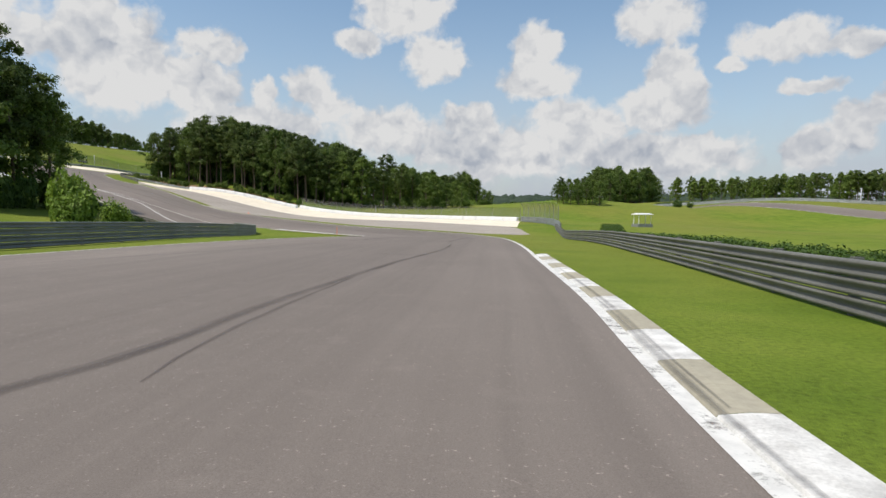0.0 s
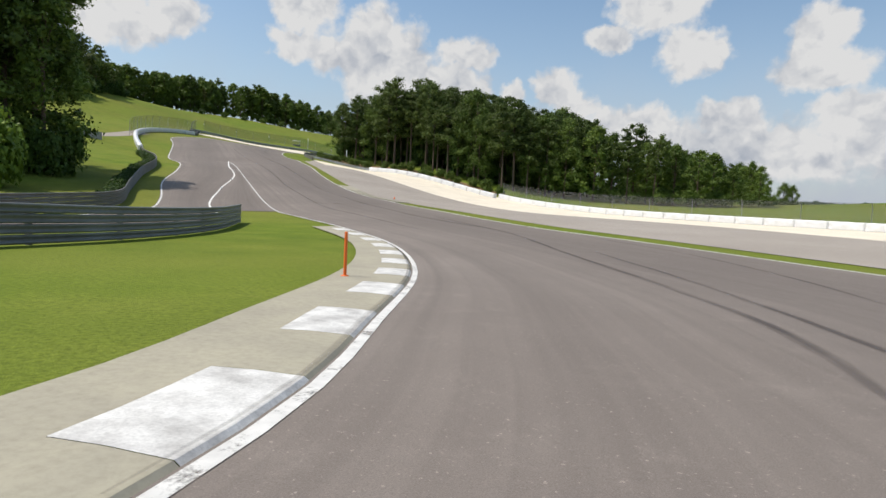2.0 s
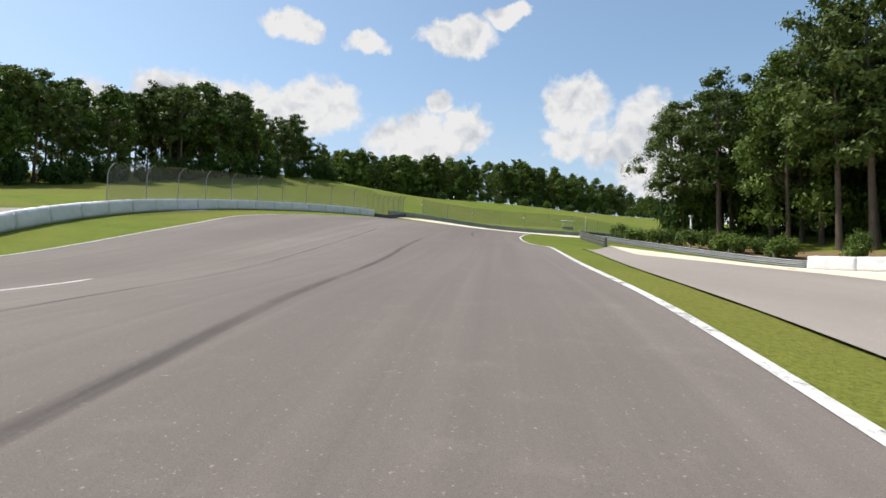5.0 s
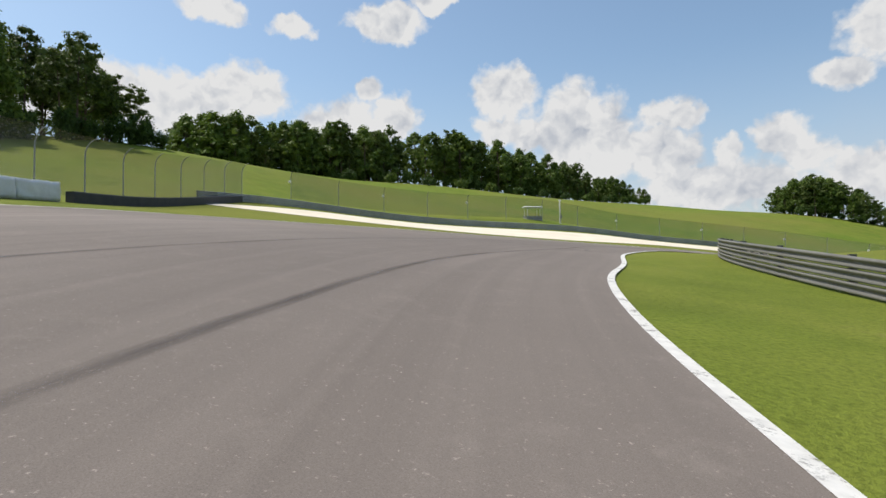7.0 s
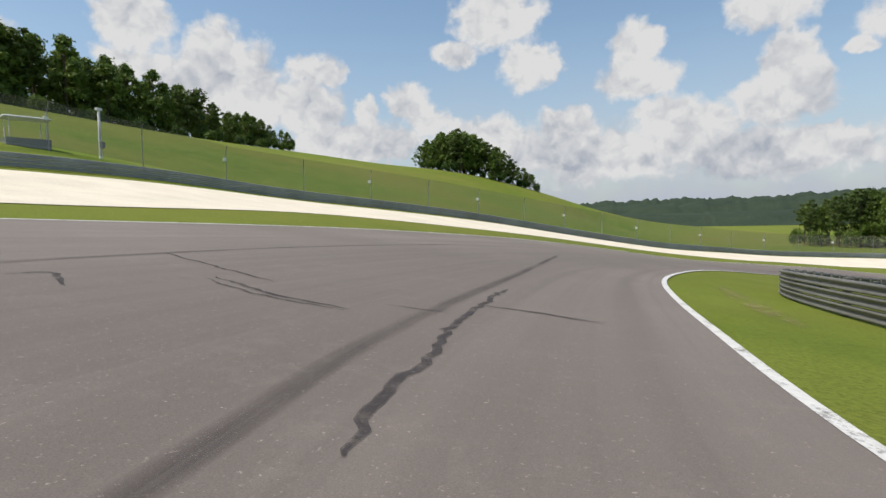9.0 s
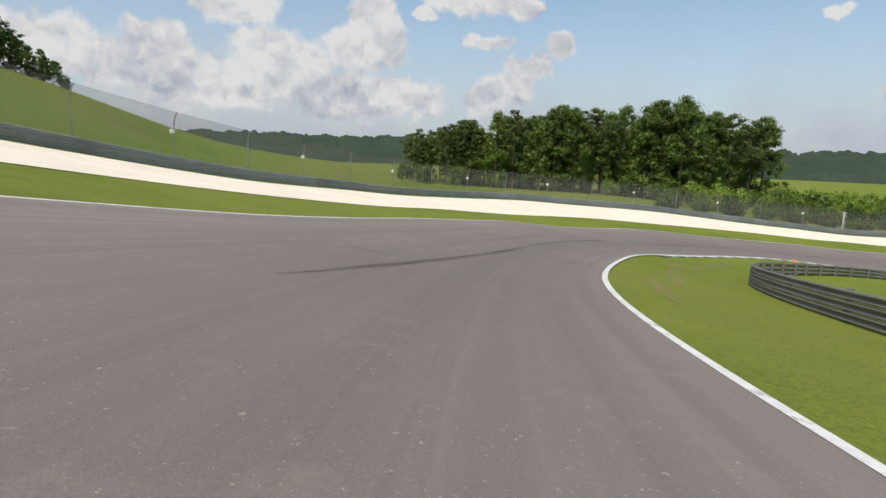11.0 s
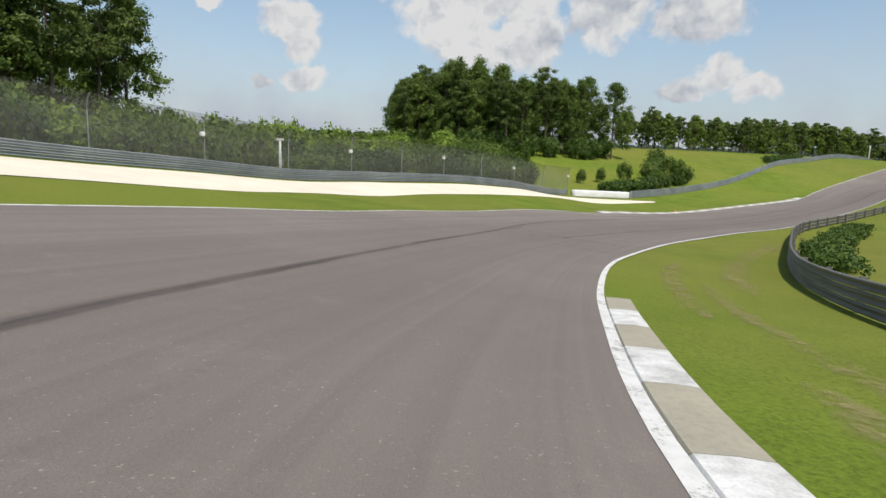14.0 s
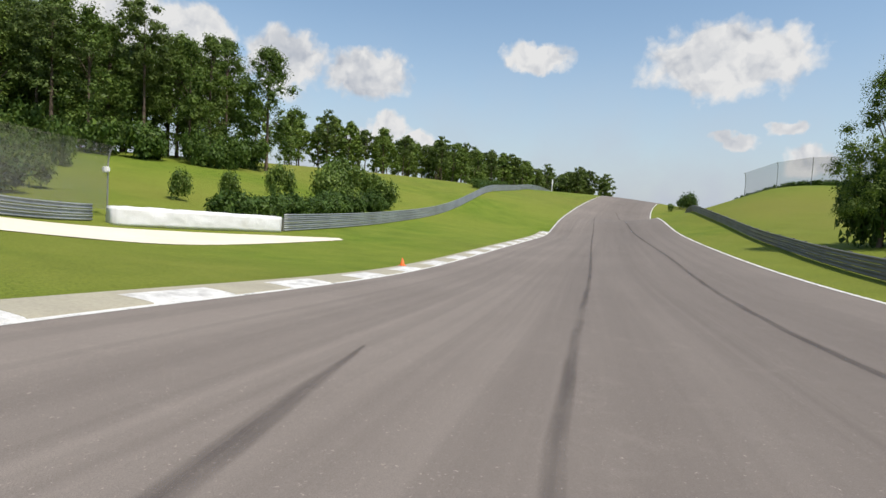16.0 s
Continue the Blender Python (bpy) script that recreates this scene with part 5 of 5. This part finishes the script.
hedge(curve([(9.4, -4), (11.2, 10), (13.4, 28), (17.5, 55), (22.5, 76), (28.5, 97)]), 2.6, 0.75, "dense dark green hedge behind the guard rail", 1, 30, 0.06)
hedge(shift(cut(RAIL_PIT, (-50, 97), (-101, 142)), -1.0), 1.0, 1.1, "low hedge growing over the pit exit rail", 2)
hedge(curve([(-33, 318.2), (-25, 314.8), (-14, 308.3), (-3, 301.5)]), 1.8, 0.9, "trimmed dark hedge inside the guard rail", 3)
hedge(curve([(100, 270), (108, 263), (117, 254.5)]), 2.4, 1.6, "dark hedge on the bank beside the hill", 5)
hedge(curve([(68, 238), (58, 235), (49, 229)]), 1.2, 0.9, "low dark hedge along the hilltop", 6)

for seed, front, low in FRONTS:
    if seed in (2, 3, 4, 5, 6, 7, 11, 13):
        gap = 2 if seed == 11 else 3 if seed in (3, 7) else 4 if seed in (2, 5) else 6
        thicket([(p[0] + solo.uniform(-1.5, 1.5), p[1] + solo.uniform(-1, 3), solo.uniform(1.8, 3.2), solo.uniform(0.14, 0.28) * low) for p in front[2::gap]], BUSHES[seed % 2], "leafy undergrowth at the foot of the trees")
    if seed == 1:
        for deep in (9, 15, 22):
            thicket([(p[0] + solo.uniform(-1.5, 1.5), p[1] + deep + solo.uniform(-2, 2), solo.uniform(2.0, 3.4), solo.uniform(4.5, 8)) for p in front[2::3]], BUSHES[1], "dark undergrowth between the pines")

# Pine straw bank below the first woods, and worn earth beside the infield rail.
BANK_LINE = curve([(-50, 188), (-62, 192), (-76, 197.2), (-88, 202.4), (-97, 204), (-107, 206.6), (-114, 211)])
surface("straw_bank", EARTH, [band(shift(BANK_LINE, 1.0), shift(BANK_LINE, 9.0), 0.03, 6)], "brown pine straw covered bank", "bank")

# ---- distance ----
for k, (far, top, seed) in enumerate(((900, 26, 3.1), (1500, 62, 8.7), (2500, 120, 14.2))):
    v, f = [], []
    n = 1800
    for i in range(n):
        a = 2 * math.pi * i / n
        h = top * (0.6 + 0.45 * noise.noise((math.cos(a) * 3 + seed, math.sin(a) * 3, seed)) + 0.12 * noise.noise((math.cos(a) * 40, math.sin(a) * 40, seed)) + 0.07 * noise.noise((math.cos(a) * 160, math.sin(a) * 160, seed)) + 0.07 * noise.noise((math.cos(a) * 430, math.sin(a) * 430, seed)))
        h = max(h, top * 0.3)
        for d, z in ((0, -14), (60, h * 0.6), (160, h), (500, -14)):
            v.append(((far + d) * math.sin(a) - 40, (far + d) * math.cos(a) + 200, z))
        for q in range(3):
            j = (i + 1) % n
            f.append((i * 4 + q, i * 4 + q + 1, j * 4 + q + 1, j * 4 + q))
    tagged(new("backdrop", mesh("backdrop", v, f, FOREST)), "distant wooded hills in summer haze", "hills", kind="structure")


# ---- small things ----
def lathe(name, rings, material, n=16):
    v, f = [], []
    for k, (r, z) in enumerate(rings):
        v += [(r * math.cos(2 * math.pi * q / n), r * math.sin(2 * math.pi * q / n), z) for q in range(n)]
        if k:
            f += [((k - 1) * n + q, (k - 1) * n + (q + 1) % n, k * n + (q + 1) % n, k * n + q) for q in range(n)]
    f.append(tuple(range((len(rings) - 1) * n, len(rings) * n)))
    return mesh(name, v, f, material)


def ground_pose(x, y, turn=0.0, lift=0.0):
    return pose(x, y, float(height((x, y))[0]) + lift, 0, 0, turn)


CONE = lathe("cone", [(0.125, 0.02), (0.115, 0.04), (0.02, 0.36), (0.0, 0.37)], ORANGE)
CONE_BASE = box_mesh("base", (-0.15, -0.15, 0), (0.15, 0.15, 0.025), ORANGE)
for x, y in ((-46.6, 139.2), (-63.2, 328.45), (24.2, 309.9)):
    c = thing("traffic_cone", "small orange plastic cone beside the track", "traffic cone", "cones", ground_pose(x, y, 20, 0.06))
    part("body", CONE, c)
    part("base", CONE_BASE, c)
stake = thing("marker_stake", "orange flexible marker post in the kerb", "marker post", m=ground_pose(-13.7, 75.2, 0, 0.05))
part("pole", lathe("pole", [(0.035, 0), (0.035, 0.95), (0.03, 0.98)], ORANGE, 10), stake)
part("foot", lathe("foot", [(0.09, 0), (0.09, 0.03), (0.04, 0.05)], ORANGE, 12), stake)
for x, y in ((-57, 116.2), (-63.8, 125), (-72, 134.2), (-79.6, 141.3)):
    d = thing("delineator", "short white delineator post on the pit line", "marker post", "pit line delineators", ground_pose(x, y, 0, 0.04))
    part("post", lathe("post", [(0.04, 0), (0.035, 0.34), (0.03, 0.36)], WHITE, 8), d)
    part("base", lathe("base", [(0.1, 0), (0.1, 0.03), (0.05, 0.05)], OLD_STEEL, 10), d)


def light_pole(x, y, tall, label):
    p = thing("camera_pole", label, "pole", "white poles", ground_pose(x, y))
    part("shaft", lathe("shaft", [(0.13, -0.2), (0.13, tall * 0.5), (0.1, tall)], WHITE, 10), p)
    part("head", box_mesh("head", (-0.12, -0.3, tall), (0.12, 0.3, tall + 0.22), WHITE), p)
    part("box", box_mesh("box", (0.1, -0.18, 0.9), (0.35, 0.18, 1.5), POST), p)


light_pole(-174.1, 290.8, 4.3, "white camera pole behind the fence")
light_pole(-6.1, 353.2, 3.2, "white camera pole beside a marshal stand")
light_pole(155.7, 215.6, 5.5, "pale slender pole on the crest")
light_pole(-104.5, 216, 3.0, "short white post at the edge of woods")


def marshal_stand(x, y, turn, label, scale=1.0):
    s = thing("marshal_stand", label, "shelter", "marshal stands", ground_pose(x, y, turn) @ Matrix.Scale(scale, 4))
    part("platform", box_mesh("platform", (-1.6, -0.9, -0.3), (1.6, 0.9, 0.55), POST), s)
    for px in (-1.3, 1.3):
        for py in (-0.7, 0.7):
            part("leg", lathe("leg", [(0.04, 0.5), (0.04, 2.3)], WHITE, 8), s, m=pose(px, py, 0))
    v = [(-1.7, -1.0, 2.28), (1.7, -1.0, 2.28), (1.7, 1.0, 2.28), (-1.7, 1.0, 2.28), (-1.5, 0, 2.5), (1.5, 0, 2.5), (-1.7, -1.0, 2.2), (1.7, -1.0, 2.2), (1.7, 1.0, 2.2), (-1.7, 1.0, 2.2)]
    part("canopy", mesh("canopy", v, [(0, 1, 5, 4), (2, 3, 4, 5), (1, 2, 5), (3, 0, 4), (6, 7, 1, 0), (7, 8, 2, 1), (8, 9, 3, 2), (9, 6, 0, 3), (9, 8, 7, 6)], WHITE, smooth=False), s, "white canopy")


marshal_stand(-177.5, 286.5, 60, "small marshal stand with white canopy behind fence")
marshal_stand(-8.5, 354.5, -10, "marshal stand with white canopy among bushes", 0.75)
marshal_stand(36, 104, 20, "white canopied marshal stand behind the hedge")
sign = thing("slatted_screen", "two weathered grey slatted screens on the grass", "screen", m=ground_pose(-120.6, 142.6, 66))
for px in (-2.4, 2.4):
    for k in range(-3, 5):
        part("slat", box_mesh("slat", (px - 2.2, -0.05, 0.02 + 0.25 * k), (px + 2.2, 0.05, 0.26 + 0.25 * k), POST), sign)
    for q in (-2.1, 0, 2.1):
        part("stud", box_mesh("stud", (px + q - 0.06, 0.04, -0.9), (px + q + 0.06, 0.16, 1.28), OLD_STEEL), sign)

# A pale office block beyond the trees.
GLASS = make_plain("dark_window_glass", (0.03, 0.04, 0.05), 0.12, 0.6, vary=0.1, scale=0.3, dirt=(0.05, 0.06, 0.07), dirty=0.4, bump=0.0)
block = thing("office_block", "white framed glass office block beyond trees", "building", m=pose(330, 432, -3, 0, 0, -70) @ Matrix.Scale(0.72, 4))
part("wall", box_mesh("wall", (-14, 0, -8), (14, 12, 13), WHITE), block)
part("roof", box_mesh("roof", (-14.6, -0.8, 13), (14.6, 12.6, 13.9), WHITE), block)
for i in range(9):
    for j in range(5):
        part("window", box_mesh("window", (-12.3 + i * 2.75, -0.12, -6 + j * 3.7), (-10.0 + i * 2.75, 0.2, -3 + j * 3.7), GLASS), block)
